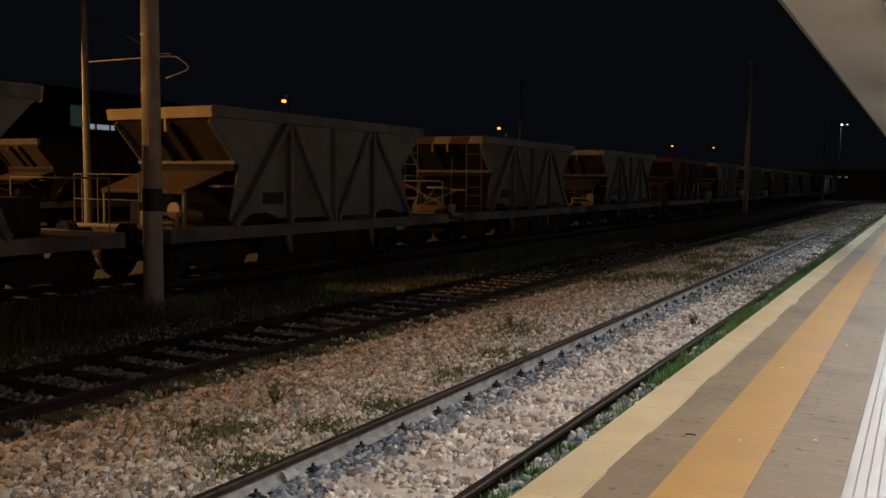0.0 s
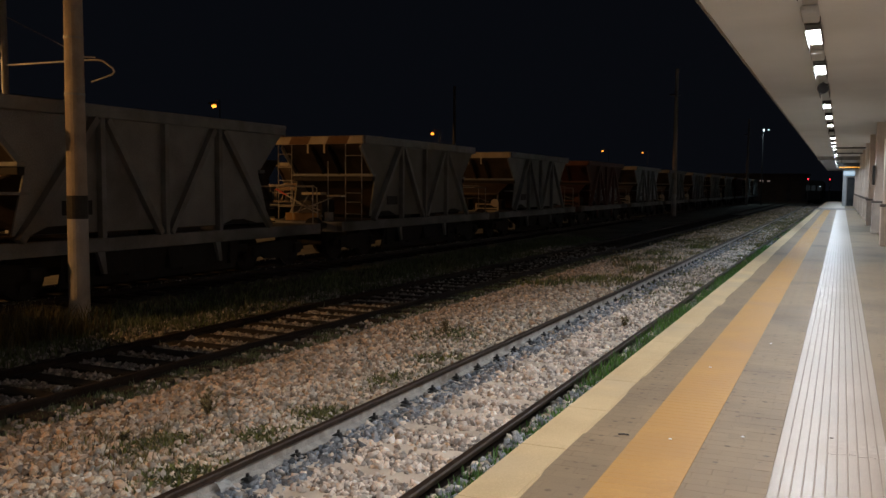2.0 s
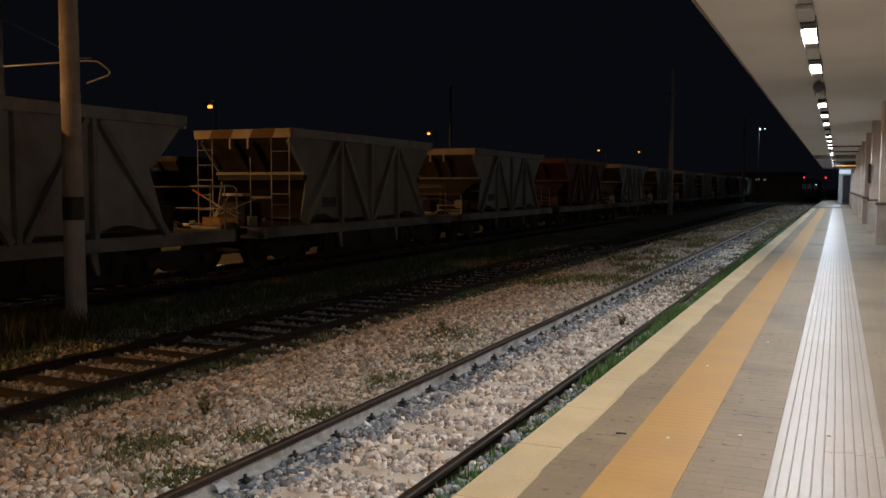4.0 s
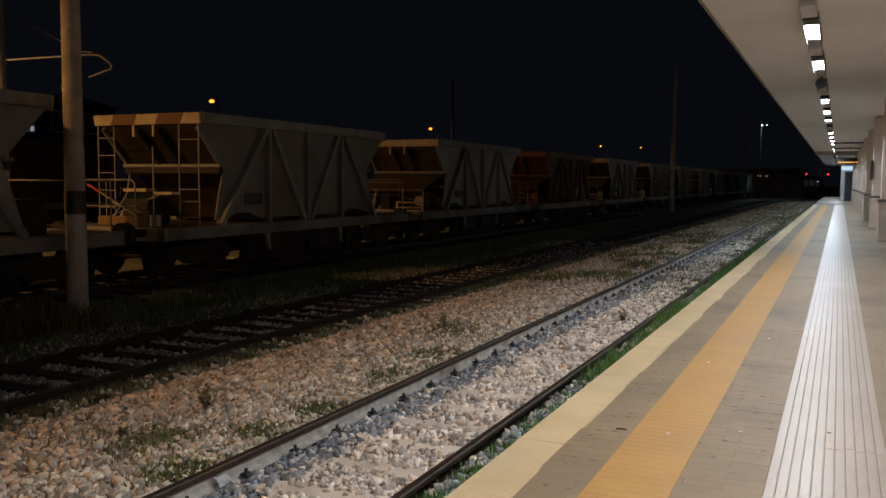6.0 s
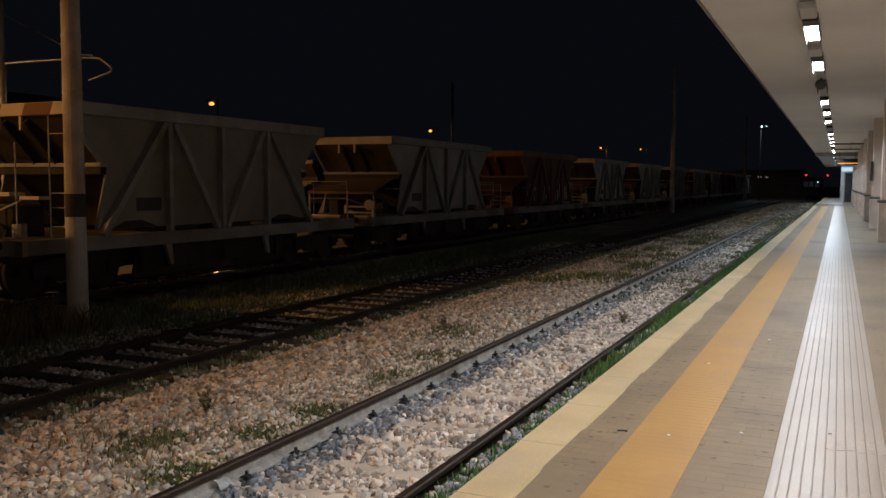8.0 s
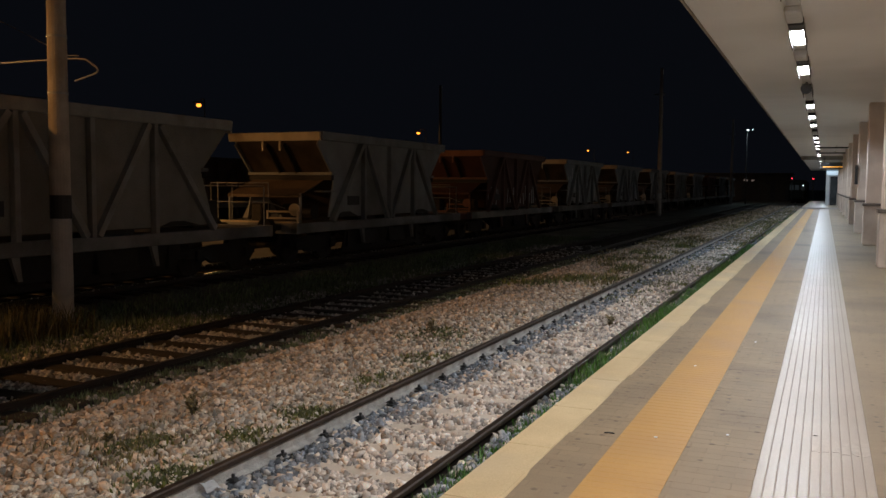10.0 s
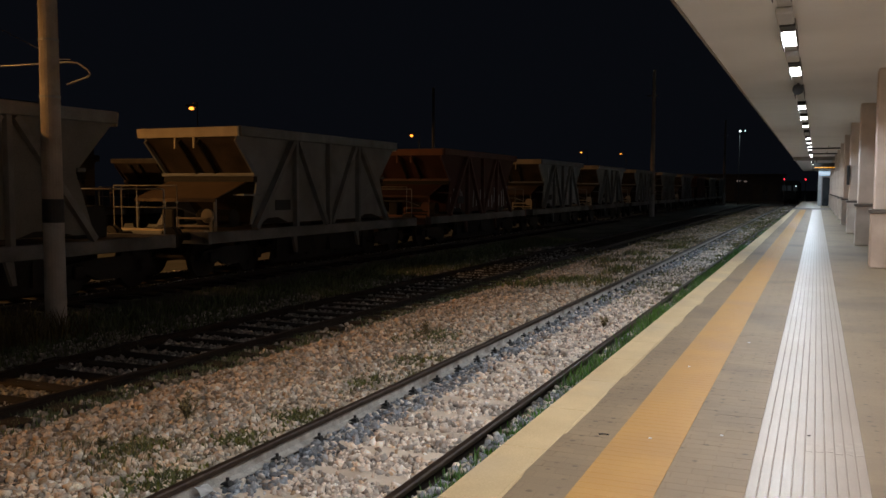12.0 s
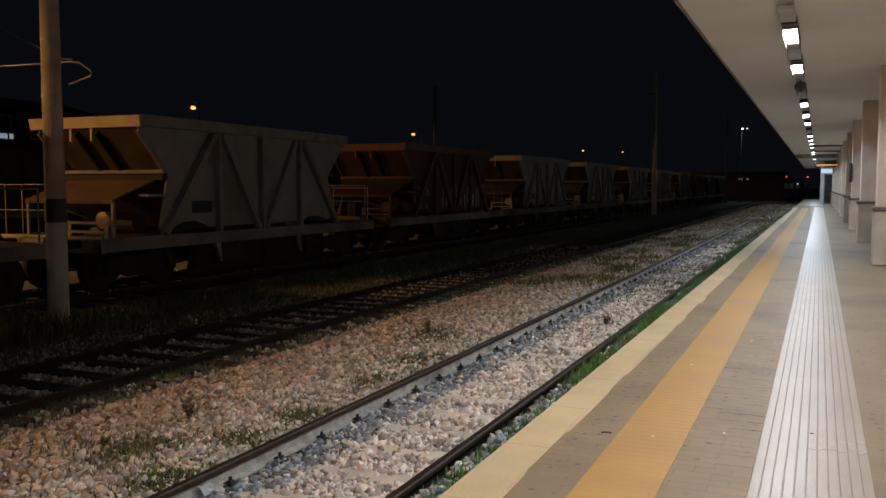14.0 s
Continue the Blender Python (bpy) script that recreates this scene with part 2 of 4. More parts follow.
M_PAPER = mat("white_litter_paper", (0.78, 0.79, 0.82), (0.88, 0.89, 0.90), 9, 0.6, 0.05)
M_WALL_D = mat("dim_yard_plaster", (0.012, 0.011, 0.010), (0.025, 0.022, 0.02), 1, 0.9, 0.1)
M_SHED = mat("dark_grey_shed_render", (0.05, 0.055, 0.065), (0.10, 0.108, 0.125), 1.0, 0.9, 0.1)
M_LED = glow("led_diffuser", (1.0, 0.98, 0.95), 14.0)
M_SODIUM = glow("sodium_glow", (1.0, 0.31, 0.035), 2.8)
M_COLD = glow("cold_lamp_glow", (0.75, 0.95, 1.0), 4.0)
M_REDSIG = glow("red_signal_glow", (1.0, 0.03, 0.06), 3.0)
M_AMBER = glow("amber_led_text", (1.0, 0.42, 0.06), 1.1)
M_WINDOW = glow("lit_window_glow", (0.62, 0.80, 1.0), 0.30, (0.02, 0.025, 0.03))
M_WINDIM = glow("dim_window_glow", (0.35, 0.6, 0.55), 0.035, (0.02, 0.025, 0.03))
M_RAILWIN = glow("railcar_window_glow", (0.7, 0.85, 0.95), 0.010, (0.02, 0.025, 0.03))
M_STRIPLIT = glow("strip_window_glow", (1.0, 0.78, 0.68), 0.10, (0.02, 0.025, 0.03))
M_CYAN = glow("lift_light_glow", (0.62, 0.82, 1.0), 0.75)
M_GLASS = mat("dark_door_glass", (0.02, 0.025, 0.03), (0.05, 0.06, 0.07), 2, 0.08, 0.0)


# ---- mesh helpers ----
def box(bm, x0, x1, y0, y1, z0, z1, bevel=0.0):
    v = [bm.verts.new((x, y, z)) for z in (z0, z1) for y in (y0, y1) for x in (x0, x1)]
    f = [bm.faces.new([v[i] for i in q]) for q in ((0, 2, 3, 1), (4, 5, 7, 6), (0, 1, 5, 4), (2, 6, 7, 3), (0, 4, 6, 2), (1, 3, 7, 5))]
    if bevel:
        bmesh.ops.bevel(bm, geom=list({e for q in f for e in q.edges}), offset=bevel, segments=1, affect="EDGES")
    return bm


def prism(bm, outline, x0, x1, axis="x"):
    """A closed outline drawn out along one axis. For x the outline is (y, z), for y (x, z), for z (x, y)."""
    put = {"x": lambda a, b, c: (c, a, b), "y": lambda a, b, c: (a, c, b), "z": lambda a, b, c: (a, b, c)}[axis]
    lo = [bm.verts.new(put(a, b, x0)) for a, b in outline]
    hi = [bm.verts.new(put(a, b, x1)) for a, b in outline]
    n = len(outline)
    bm.faces.new(lo), bm.faces.new(hi)
    for i in range(n):
        bm.faces.new((lo[i], lo[(i + 1) % n], hi[(i + 1) % n], hi[i]))
    bmesh.ops.recalc_face_normals(bm, faces=bm.faces)
    return bm


def rod(bm, a, b, r, r2=None, sides=8):
    a, b = Vector(a), Vector(b)
    m = Matrix.Translation((a + b) / 2) @ (b - a).to_track_quat("Z", "Y").to_matrix().to_4x4()
    bmesh.ops.create_cone(bm, cap_ends=True, segments=sides, radius1=r, radius2=r if r2 is None else r2, depth=(b - a).length, matrix=m)
    return bm


def bar(bm, a, b, w, h):
    """A square bar from a to b."""
    a, b = Vector(a), Vector(b)
    m = Matrix.Translation((a + b) / 2) @ (b - a).to_track_quat("Z", "Y").to_matrix().to_4x4() @ Matrix.Diagonal((w, h, (b - a).length, 1))
    bmesh.ops.create_cube(bm, size=1, matrix=m)
    return bm


def path(bm, pts, r, sides=6):
    for a, b in zip(pts, pts[1:]):
        rod(bm, a, b, r, sides=sides)
    return bm


def part(name, bm, material, parent=None, label="", smooth=False):
    me = bpy.data.meshes.new(name)
    bm.normal_update()
    bm.to_mesh(me)
    bm.free()
    me.materials.append(material)
    if smooth:
        me.polygons.foreach_set("use_smooth", [True] * len(me.polygons))
    ob = new(name, me)
    ob.parent = parent
    return tagged(ob, label) if label else ob


def same(name, ob, m, parent):
    """Another object on the mesh of ob."""
    o = new(name, ob.data)
    o.parent, o.matrix_basis = parent, m
    return o


def BM():
    return bmesh.new()


def array_mesh(name, verts, faces, material):
    me = bpy.data.meshes.new(name)
    nv, nf, k = len(verts), len(faces), faces.shape[1]
    me.vertices.add(nv)
    me.vertices.foreach_set("co", verts.astype(np.float32).ravel())
    me.loops.add(nf * k)
    me.loops.foreach_set("vertex_index", faces.astype(np.int32).ravel())
    me.polygons.add(nf)
    me.polygons.foreach_set("loop_start", np.arange(0, nf * k, k, dtype=np.int32))
    me.update(calc_edges=True)
    me.validate()
    me.materials.append(material)
    return new(name, me)


# a broken stone before it is jittered: a blunt block with one chipped corner
ROCK_V = np.array([(-1, -1, -1), (1, -1, -1), (1, 1, -1), (-1, 1, -1), (-0.8, -0.8, 0.8), (0.9, -0.7, 0.7), (0.3, 0.9, 1.0), (0.9, 0.3, 0.7), (-0.8, 0.8, 0.8)]) * 0.72
ROCK_F = np.array([(0, 2, 1), (0, 3, 2), (0, 1, 5), (0, 5, 4), (1, 2, 7), (1, 7, 5), (2, 6, 7), (2, 3, 8), (2, 8, 6), (3, 0, 4), (3, 4, 8), (4, 5, 7), (4, 7, 6), (4, 6, 8)])


def stones(name, xyz, size, material, label, category="ballast"):
    """Broken stones at the places given: jittered, flattened, turned at random."""
    n = len(xyz)
    v = (ROCK_V[None] + np.random.uniform(-0.32, 0.32, (n, 9, 3))) * np.random.uniform(0.55, 1.4, (n, 1, 3))
    q = np.random.normal(size=(n, 4))
    q /= np.linalg.norm(q, axis=1, keepdims=True)
    w, x, y, z = q.T
    R = np.stack([1 - 2 * (y * y + z * z), 2 * (x * y - w * z), 2 * (x * z + w * y), 2 * (x * y + w * z), 1 - 2 * (x * x + z * z), 2 * (y * z - w * x), 2 * (x * z - w * y), 2 * (y * z + w * x), 1 - 2 * (x * x + y * y)], 1).reshape(n, 3, 3)
    v = np.einsum("nij,nkj->nki", R, v) * size[:, None, None] + xyz[:, None]
    f = ROCK_F[None] + 9 * np.arange(n)[:, None, None]
    return tagged(array_mesh(name, v.reshape(-1, 3), f.reshape(-1, 3), material), label, category, kind="stuff")


def blades(name, xy, ground, height, material, label, category="grass", lean=0.5, width=0.008):
    """Tapered bent blades, two faces each."""
    n = len(xy)
    a, b = np.random.uniform(0, 6.283, n), np.random.uniform(0, 6.283, n)
    h = height * np.random.uniform(0.35, 1.1, n)
    side = np.stack([np.cos(a), np.sin(a), 0 * a], 1) * width
    tilt = np.stack([np.cos(b), np.sin(b), 0 * b], 1) * (h * lean * np.random.uniform(0.1, 1, n))[:, None]
    base = np.column_stack([xy, np.full(n, ground)])
    up = np.array([0, 0, 1.0])
    mid = base + up * (h * 0.55)[:, None] + tilt * 0.35
    tip = base + up * h[:, None] + tilt
    v = np.stack([base - side, base + side, mid + side * 0.7, mid - side * 0.7, tip], 1).reshape(-1, 3)
    k = 5 * np.arange(n)[:, None]
    f = np.concatenate([np.array([[0, 1, 2]]) + k, np.array([[0, 2, 3]]) + k, np.array([[3, 2, 4]]) + k])
    return tagged(array_mesh(name, v, f, material), label, category, kind="stuff")


# ---- ground ----
RAIL_Z = -0.55
bm = BM()
bmesh.ops.create_grid(bm, x_segments=60, y_segments=60, size=1)
for v in bm.verts:
    v.co = Vector((math.copysign(abs(v.co.x) ** 2.2 * 1500, v.co.x), math.copysign(abs(v.co.y) ** 2.2 * 1500, v.co.y) + 20, -0.82))
tagged(part("ground", bm, M_SOIL), "dark bare soil of the railway yard", "ground", kind="structure")


def bed(name, x0, x1, y0, y1, top, material, label):
    """A low bank of ballast with sloping shoulders and an uneven top."""
    nx, ny = 24, int((y1 - y0) / 0.4)
    xs, ys = np.linspace(x0, x1, nx), np.linspace(y0, y1, ny)
    X, Y = np.meshgrid(xs, ys)
    edge = np.minimum(X - x0, x1 - X)
    Z = np.where(edge < 0.3, -0.84 + (top + 0.84) * np.clip(edge / 0.3, 0, 1), top) + np.random.uniform(-0.012, 0.012, X.shape)
    i = np.arange(ny - 1)[:, None] * nx + np.arange(nx - 1)[None]
    f = np.stack([i, i + 1, i + nx + 1, i + nx], -1).reshape(-1, 4)
    ob = array_mesh(name, np.stack([X, Y, Z], -1).reshape(-1, 3), f, material)
    return tagged(ob, label, "ballast", kind="structure")


bed("ballast_bed", -7.0, -1.5, -15, 150, -0.735, M_BED_SHADE, "ballast bed beside the platform, dark for the shade between stones")
# The colour step to darker beds also sharpens the edge of the platform light.
bed("ballast_bed", -10.6, -6.7, -15, 150, -0.785, M_SOIL, "darker ballast bed of the middle track")
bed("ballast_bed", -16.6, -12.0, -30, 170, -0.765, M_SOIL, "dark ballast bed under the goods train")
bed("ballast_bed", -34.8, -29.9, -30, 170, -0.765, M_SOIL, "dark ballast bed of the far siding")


bed("ballast_heap", -2.60, -1.64, -15, 150, -0.645, M_BED_SHADE, "ballast heaped between rail and platform wall")


# ---- tracks ----
def rail_pair(track, centre, y0, y1, top, web_mats, head_mat):
    for side, web_mat in zip((-1, 1), web_mats):
        cx = centre + side * 0.753
        web = [(-0.07, -0.16), (0.07, -0.16), (0.07, -0.148), (0.012, -0.128), (0.009, -0.05), (-0.009, -0.05), (-0.012, -0.128), (-0.07, -0.148)]
        head = [(-0.03, -0.05), (0.03, -0.05), (0.036, -0.04), (0.036, -0.01), (0.026, 0), (-0.026, 0), (-0.036, -0.01), (-0.036, -0.04)]
        rail = part("rail", prism(BM(), [(cx + a, top + b) for a, b in web], y0, y1, "y"), web_mat, track)
        part("rail_head", prism(BM(), [(cx + a, top + b) for a, b in head], y0, y1, "y"), head_mat, rail)


def concrete_sleeper():
    bm = BM()
    prism(bm, [(-1.2, -0.2), (1.2, -0.2), (1.2, -0.02), (1.1, 0), (0.45, 0), (0.35, -0.006), (-0.35, -0.006), (-0.45, 0), (-1.1, 0), (-1.2, -0.02)], -0.13, 0.13, "y")
    return bm


def clip_pair():
    bm = BM()
    for s in (-1, 1):
        box(bm, s * 0.11 - 0.04, s * 0.11 + 0.04, -0.06, 0.06, 0, 0.022)
        rod(bm, (s * 0.10, 0, 0.0), (s * 0.10, 0, 0.085), 0.014, sides=6)
        prism(bm, [(s * 0.045, 0.03), (s * 0.13, 0.03), (s * 0.12, 0.06), (s * 0.07, 0.05)], -0.025, 0.025, "y")
    return bm


track_a = tagged(new("platform_track"), "rusty railway track with concrete sleepers in pale ballast", "track", kind="structure")
TC = -3.413
rail_pair(track_a, TC, -15, 150, RAIL_Z, (M_RAIL_WEB, M_RAIL_OLD), M_RAIL_TOP)
first = None
for k in range(-26, 150):
    y = 5.32 + 0.665 * k
    m = pose(TC + random.uniform(-0.02, 0.02), y, RAIL_Z - 0.156, 0, 0, random.uniform(-0.8, 0.8))
    if first is None:
        first = part("sleeper", concrete_sleeper(), M_SLEEPER, track_a)
        first.matrix_basis = m
        clip0 = part("rail_clip", clip_pair(), M_CLIP, track_a, "black steel rail fastening")
        clip0.matrix_basis = pose(TC - 0.753, y, RAIL_Z - 0.16)
        same("rail_clip", clip0, pose(TC + 0.753, y, RAIL_Z - 0.16), track_a)
    else:
        same("sleeper", first, m, track_a)
        for s in (-0.753, 0.753):
            same("rail_clip", clip0, pose(TC + s, y, RAIL_Z - 0.16), track_a)

track_b = tagged(new("middle_track"), "disused track with tarred wooden sleepers in dirty ballast", "track", kind="structure")
MC, MZ = -8.33, -0.66
rail_pair(track_b, MC, -15, 150, MZ, (M_RAIL_OLD, M_RAIL_OLD), M_RAIL_OLD)
first = None
for k in range(-22, 120):
    m = pose(MC + random.uniform(-0.06, 0.06), 5.5 + 0.64 * k, MZ - 0.085, 0, 0, random.uniform(-2, 2))
    if first is None:
        first = part("sleeper", box(BM(), -1.2, 1.2, -0.13, 0.13, -0.2, 0, 0.012), M_WOOD, track_b)
        first.matrix_basis = m
    else:
        same("sleeper", first, m, track_b)

XT = -14.3
for cx, nm, lab in ((XT, "goods_track", "track under the moving goods train"), (-32.3, "siding_track", "far siding track with standing wagons")):
    tr = tagged(new(nm), lab, "track", kind="structure")
    rail_pair(tr, cx, -40, 170, RAIL_Z, (M_RAIL_OLD, M_RAIL_OLD), M_RAIL_BRIGHT)
    first = None
    for k in range(0, 110):
        m = pose(cx, -8 + 0.65 * k, RAIL_Z - 0.16)
        if first is None:
            first = part("sleeper", box(BM(), -1.3, 1.3, -0.13, 0.13, -0.2, 0, 0.012), M_WOOD, tr)
            first.matrix_basis = m
        else:
            same("sleeper", first, m, tr)

# ---- platform ----
P0, P1 = -14.0, 126.0
platform = tagged(new("platform"), "paved station platform with pale edge and tactile strips", "platform", kind="structure")
part("platform_wall", box(BM(), -1.66, 7.0, P0, P1, -1.0, -0.125), M_CONC, platform, "concrete platform wall under the edge")
BLOCK0, BLOCK1 = 4.6, 10.0
for x0, x1 in ((-1.4585, -1.1435), (-0.7265, -0.2985), (0.3085, 7.0)):
    if x0 > 0:
        part("paving", box(BM(), x0, x1, P0, P1, -0.121, 0), M_GREY_PAVE, platform, "worn brown grey paving")
    else:
        part("paving", box(BM(), x0, x1, P0, BLOCK0, -0.121, 0), M_GREY_PAVE, platform, "worn brown grey paving")
        part("paving", box(BM(), x0, x1, BLOCK1, P1, -0.121, 0), M_GREY_PAVE, platform, "worn brown grey paving")
        part("block_bedding", box(BM(), x0, x1, BLOCK0, BLOCK1, -0.121, -0.0022), M_GREY_PAVE, platform)


def run(name, material, x0, x1, length, gap, make, label, top=None):
    k, ob0 = 0, None
    while P0 + (k + 1) * length < 74:
        m = pose((x0 + x1) / 2, P0 + (k + 0.5) * length, 0)
        if ob0 is None:
            ob0 = part(name, make(x1 - x0, length - gap), material, platform, label)
            ob0.matrix_basis = m
            cap = part("ribs", top[0](x1 - x0, length - gap), top[1], ob0) if top else None
        else:
            ob = same(name, ob0, m, platform)
            if cap:
                same("ribs", cap, pose(0, 0, 0), ob)
        k += 1
    part("paving", box(BM(), x0, x1, P0 + k * length, P1, -0.121, 0), M_GREY_PAVE if name == "warning_tile" else material if name == "edge_stone" else M_WHITE, platform)


def edge_stone(w, l):
    return box(BM(), -w / 2, w / 2, -l / 2, l / 2, -0.121, 0.003, 0.006)


def dotted_tile(w, l):
    """A tile with fine ribs across the way."""
    bm = box(BM(), -w / 2, w / 2, -l / 2, l / 2, -0.121, 0.001)
    n = 18
    for i in range(n):
        y = (i + 0.5) / n * l - l / 2
        prism(bm, [(y - 0.014, 0.001), (y + 0.014, 0.001), (y + 0.009, 0.0025), (y - 0.009, 0.0025)], -w / 2 + 0.004, w / 2 - 0.004, "x")
    return bm


def ribbed_tile(w, l):
    return box(BM(), -w / 2, w / 2, -l / 2, l / 2, -0.121, 0.0)


def ribs(w, l):
    """Broad ribs along the way, set on a tile."""
    bm, n = BM(), 11
    for i in range(n):
        x = (i + 0.5) / n * w - w / 2
        prism(bm, [(x - 0.0248, 0.0), (x + 0.0248, 0.0), (x + 0.0232, 0.0026), (x - 0.0232, 0.0026)], -l / 2, l / 2, "y")
    return bm


run("edge_stone", M_CREAM, -1.745, -1.459, 1.0, 0.002, edge_stone, "cream edge stone")
run("warning_tile", M_YELLOW, -1.143, -0.727, 1.6, 0.001, dotted_tile, "ochre yellow warning tile")
run("guide_tile", M_GROOVE, -0.298, 0.308, 1.8, 0.0, ribbed_tile, "white ribbed guide tile", (ribs, M_WHITE))

# a dark cross strip where the tactile strips end
part("cross_strip", box(BM(), -1.74, 1.94, 74.2, 79.5, -0.003, 0.006), M_CONC, platform, "darker grey strip across the platform")
# Lamplight on the far paving is put into this white sheet.
part("far_paving", box(BM(), -1.60, 0.05, 79.6, P1 - 0.1, -0.003, 0.006), M_WHITE, platform, "paving beyond the tactile strips, whitened for the lamplight")
# worn cream paint that runs past the edge stones
for k in range(34):
    y = 2.0 + 1.7 * k + random.uniform(-0.4, 0.4)
    w, l = random.uniform(0.008, 0.03), random.uniform(0.7, 2.0)
    part("paint_patch", prism(BM(), [(-1.457, y), (-1.457 + w * 0.8, y + 0.02), (-1.457 + w, y + l * 0.45), (-1.457 + w * 0.7, y + l * 0.9), (-1.457, y + l)], -0.003, 0.0025, "z"), M_CREAM, platform)
# a tan stain across the ribs of the white strip
bm = BM()
for i in range(5, 11):
    x = -0.298 + (i + 0.5) / 11 * 0.606
    prism(bm, [(x - 0.0225, 5.62 + random.uniform(-0.03, 0.03)), (x + 0.0225, 5.62 + random.uniform(-0.03, 0.03)), (x + 0.0225, 5.9 + random.uniform(-0.04, 0.04)), (x - 0.0225, 5.9 + random.uniform(-0.04, 0.04))], 0.002, 0.0034, "z")
part("tan_stain", bm, mat("tan_spilled_stain", (0.38, 0.32, 0.27), (0.52, 0.46, 0.40), 14, 0.5, 0.0, still=True), platform, "dry tan stain on the white strip")
twig = tagged(new("twig"), "small dark twig lying on the platform paving", "twig")
part("stick", path(BM(), [(-1.245, 5.45, 0.006), (-1.215, 5.456, 0.009), (-1.18, 5.46, 0.006)], 0.005, 5), M_BLACK, twig)
for x, y in ((-0.927, 5.5), (-0.516, 5.75), (0.0, 5.97), (-1.0, 7.9), (0.62, 7.2), (-0.6, 9.4)):
    spot = tagged(new("gum_spot"), "small trodden spot of gum on the platform", "gum", "gum spots")
    part("disc", rod(BM(), (x, y, 0.001), (x, y, 0.0055), 0.012, 0.010, 9), M_PAPER if x < -0.4 else M_BAND, spot)

# ---- canopy, wall and pillars ----
canopy = tagged(new("canopy"), "flat concrete platform canopy with white soffit", "canopy", kind="structure")
part("canopy_slab", box(BM(), -1.76, 7.0, P0, P1, 4.0, 4.30), M_CEIL, canopy)
part("canopy_fascia", box(BM(), -1.80, -1.762, P0, P1, 3.985, 4.36), M_CONC, canopy, "thin grey canopy fascia")
tagged(part("station_wall", box(BM(), 1.95, 2.25, P0, P1 - 2, 0.0, 3.998), M_PLASTER), "beige plastered station wall", "wall", kind="structure")
tagged(part("end_wall", box(BM(), -1.6, 1.948, P0, P0 + 0.25, 0.0, 3.998), M_PLASTER), "beige end wall of the platform", "wall", kind="structure")


def pillar(y):
    p = tagged(new("pillar"), "tan stone clad square pillar under the canopy", "pillar", "pillars along the platform")
    part("shaft", box(BM(), 1.07, 1.62, -0.3, 0.3, 1.18, 3.996, 0.012), M_TAN, p)
    part("plinth", box(BM(), 1.02, 1.67, -0.36, 0.36, 0.004, 1.10, 0.015), M_TAN, p, "pinkish tan stone plinth")
    part("band", box(BM(), 0.99, 1.70, -0.39, 0.39, 1.10, 1.18, 0.012), M_BAND, p, "dark stone band")
    p.matrix_basis = pose(0, y, 0)
    return p


pil = pillar(19.8)
for k in range(-4, 13):
    if k:
        copy_thing(pil, pose(0, 19.8 + 7.75 * k, 0))
# notice box on a pillar
nb = tagged(new("notice_box"), "small dark notice box fixed to a pillar", "notice box")
part("case", box(BM(), 0.98, 1.07, 34.85, 35.25, 1.75, 2.45, 0.01), M_BLACK, nb)


def luminaire(lit):
    lum = tagged(new("ceiling_light"), "lit white linear platform lamp under the canopy" if lit else "unlit grey linear platform lamp under the canopy", "lamp", "platform lamps")
    part("housing", box(BM(), -0.12, 0.12, -0.82, 0.82, 0.004, 0.065, 0.012), M_LAMPBODY, lum)
    part("diffuser", box(BM(), -0.085, 0.085, -0.78, 0.78, -0.012, 0.004, 0.004), M_LED if lit else M_LAMPBODY, lum, "glowing white diffuser" if lit else "dark diffuser")
    # Added fins, not part of the lamp, limit how far its light spreads sideways.
    for s in (-1, 1):
        part("side_louvre", box(BM(), min(s * 0.10, s * 0.112), max(s * 0.10, s * 0.112), -0.80, 0.80, -0.100, 0.003), M_BLACK, lum, "dark fin added to cut the light off sideways")
    part("end_box", box(BM(), -0.10, 0.10, -1.15, -0.83, -0.05, 0.066, 0.012), M_BLACK, lum, "black gear box")
    return lum


trunk = tagged(part("cable_trunking", box(BM(), LUM_X - 0.09, LUM_X + 0.09, P0 + 1, 96, 3.965, 3.996), M_LAMPBODY), "grey cable trunking along the soffit", "trunking")
lit0, dark0 = luminaire(True), luminaire(False)
lit0.matrix_basis, dark0.matrix_basis = pose(LUM_X, LUM_LIT[0], LUM_Z - 0.002), pose(LUM_X, LUM_DARK[0], LUM_Z - 0.002)
for y in LUM_LIT[1:]:
    copy_thing(lit0, pose(LUM_X, y, LUM_Z - 0.002))
for y in LUM_DARK[1:]:
    copy_thing(dark0, pose(LUM_X, y, LUM_Z - 0.002))
for y in (12.8, 16.7):
    gb = tagged(new("junction_box"), "grey box on the lamp trunking", "junction box", "boxes on the trunking")
    part("case", box(BM(), LUM_X - 0.12, LUM_X + 0.10, y - 0.42, y + 0.42, 3.87, 3.964, 0.02), M_LAMPBODY, gb)
    part("gland", box(BM(), LUM_X - 0.10, LUM_X + 0.11, y + 0.43, y + 0.62, 3.85, 3.964, 0.01), M_BLACK, gb)
spk = tagged(new("loudspeaker"), "small black round loudspeaker under the canopy", "loudspeaker")
part("horn", rod(BM(), (LUM_X, 21.1, 3.80), (LUM_X, 21.35, 3.84), 0.12, 0.07, 14), M_BLACK, spk)
part("bracket", box(BM(), LUM_X - 0.02, LUM_X + 0.02, 21.24, 21.28, 3.86, 3.962), M_BLACK, spk)

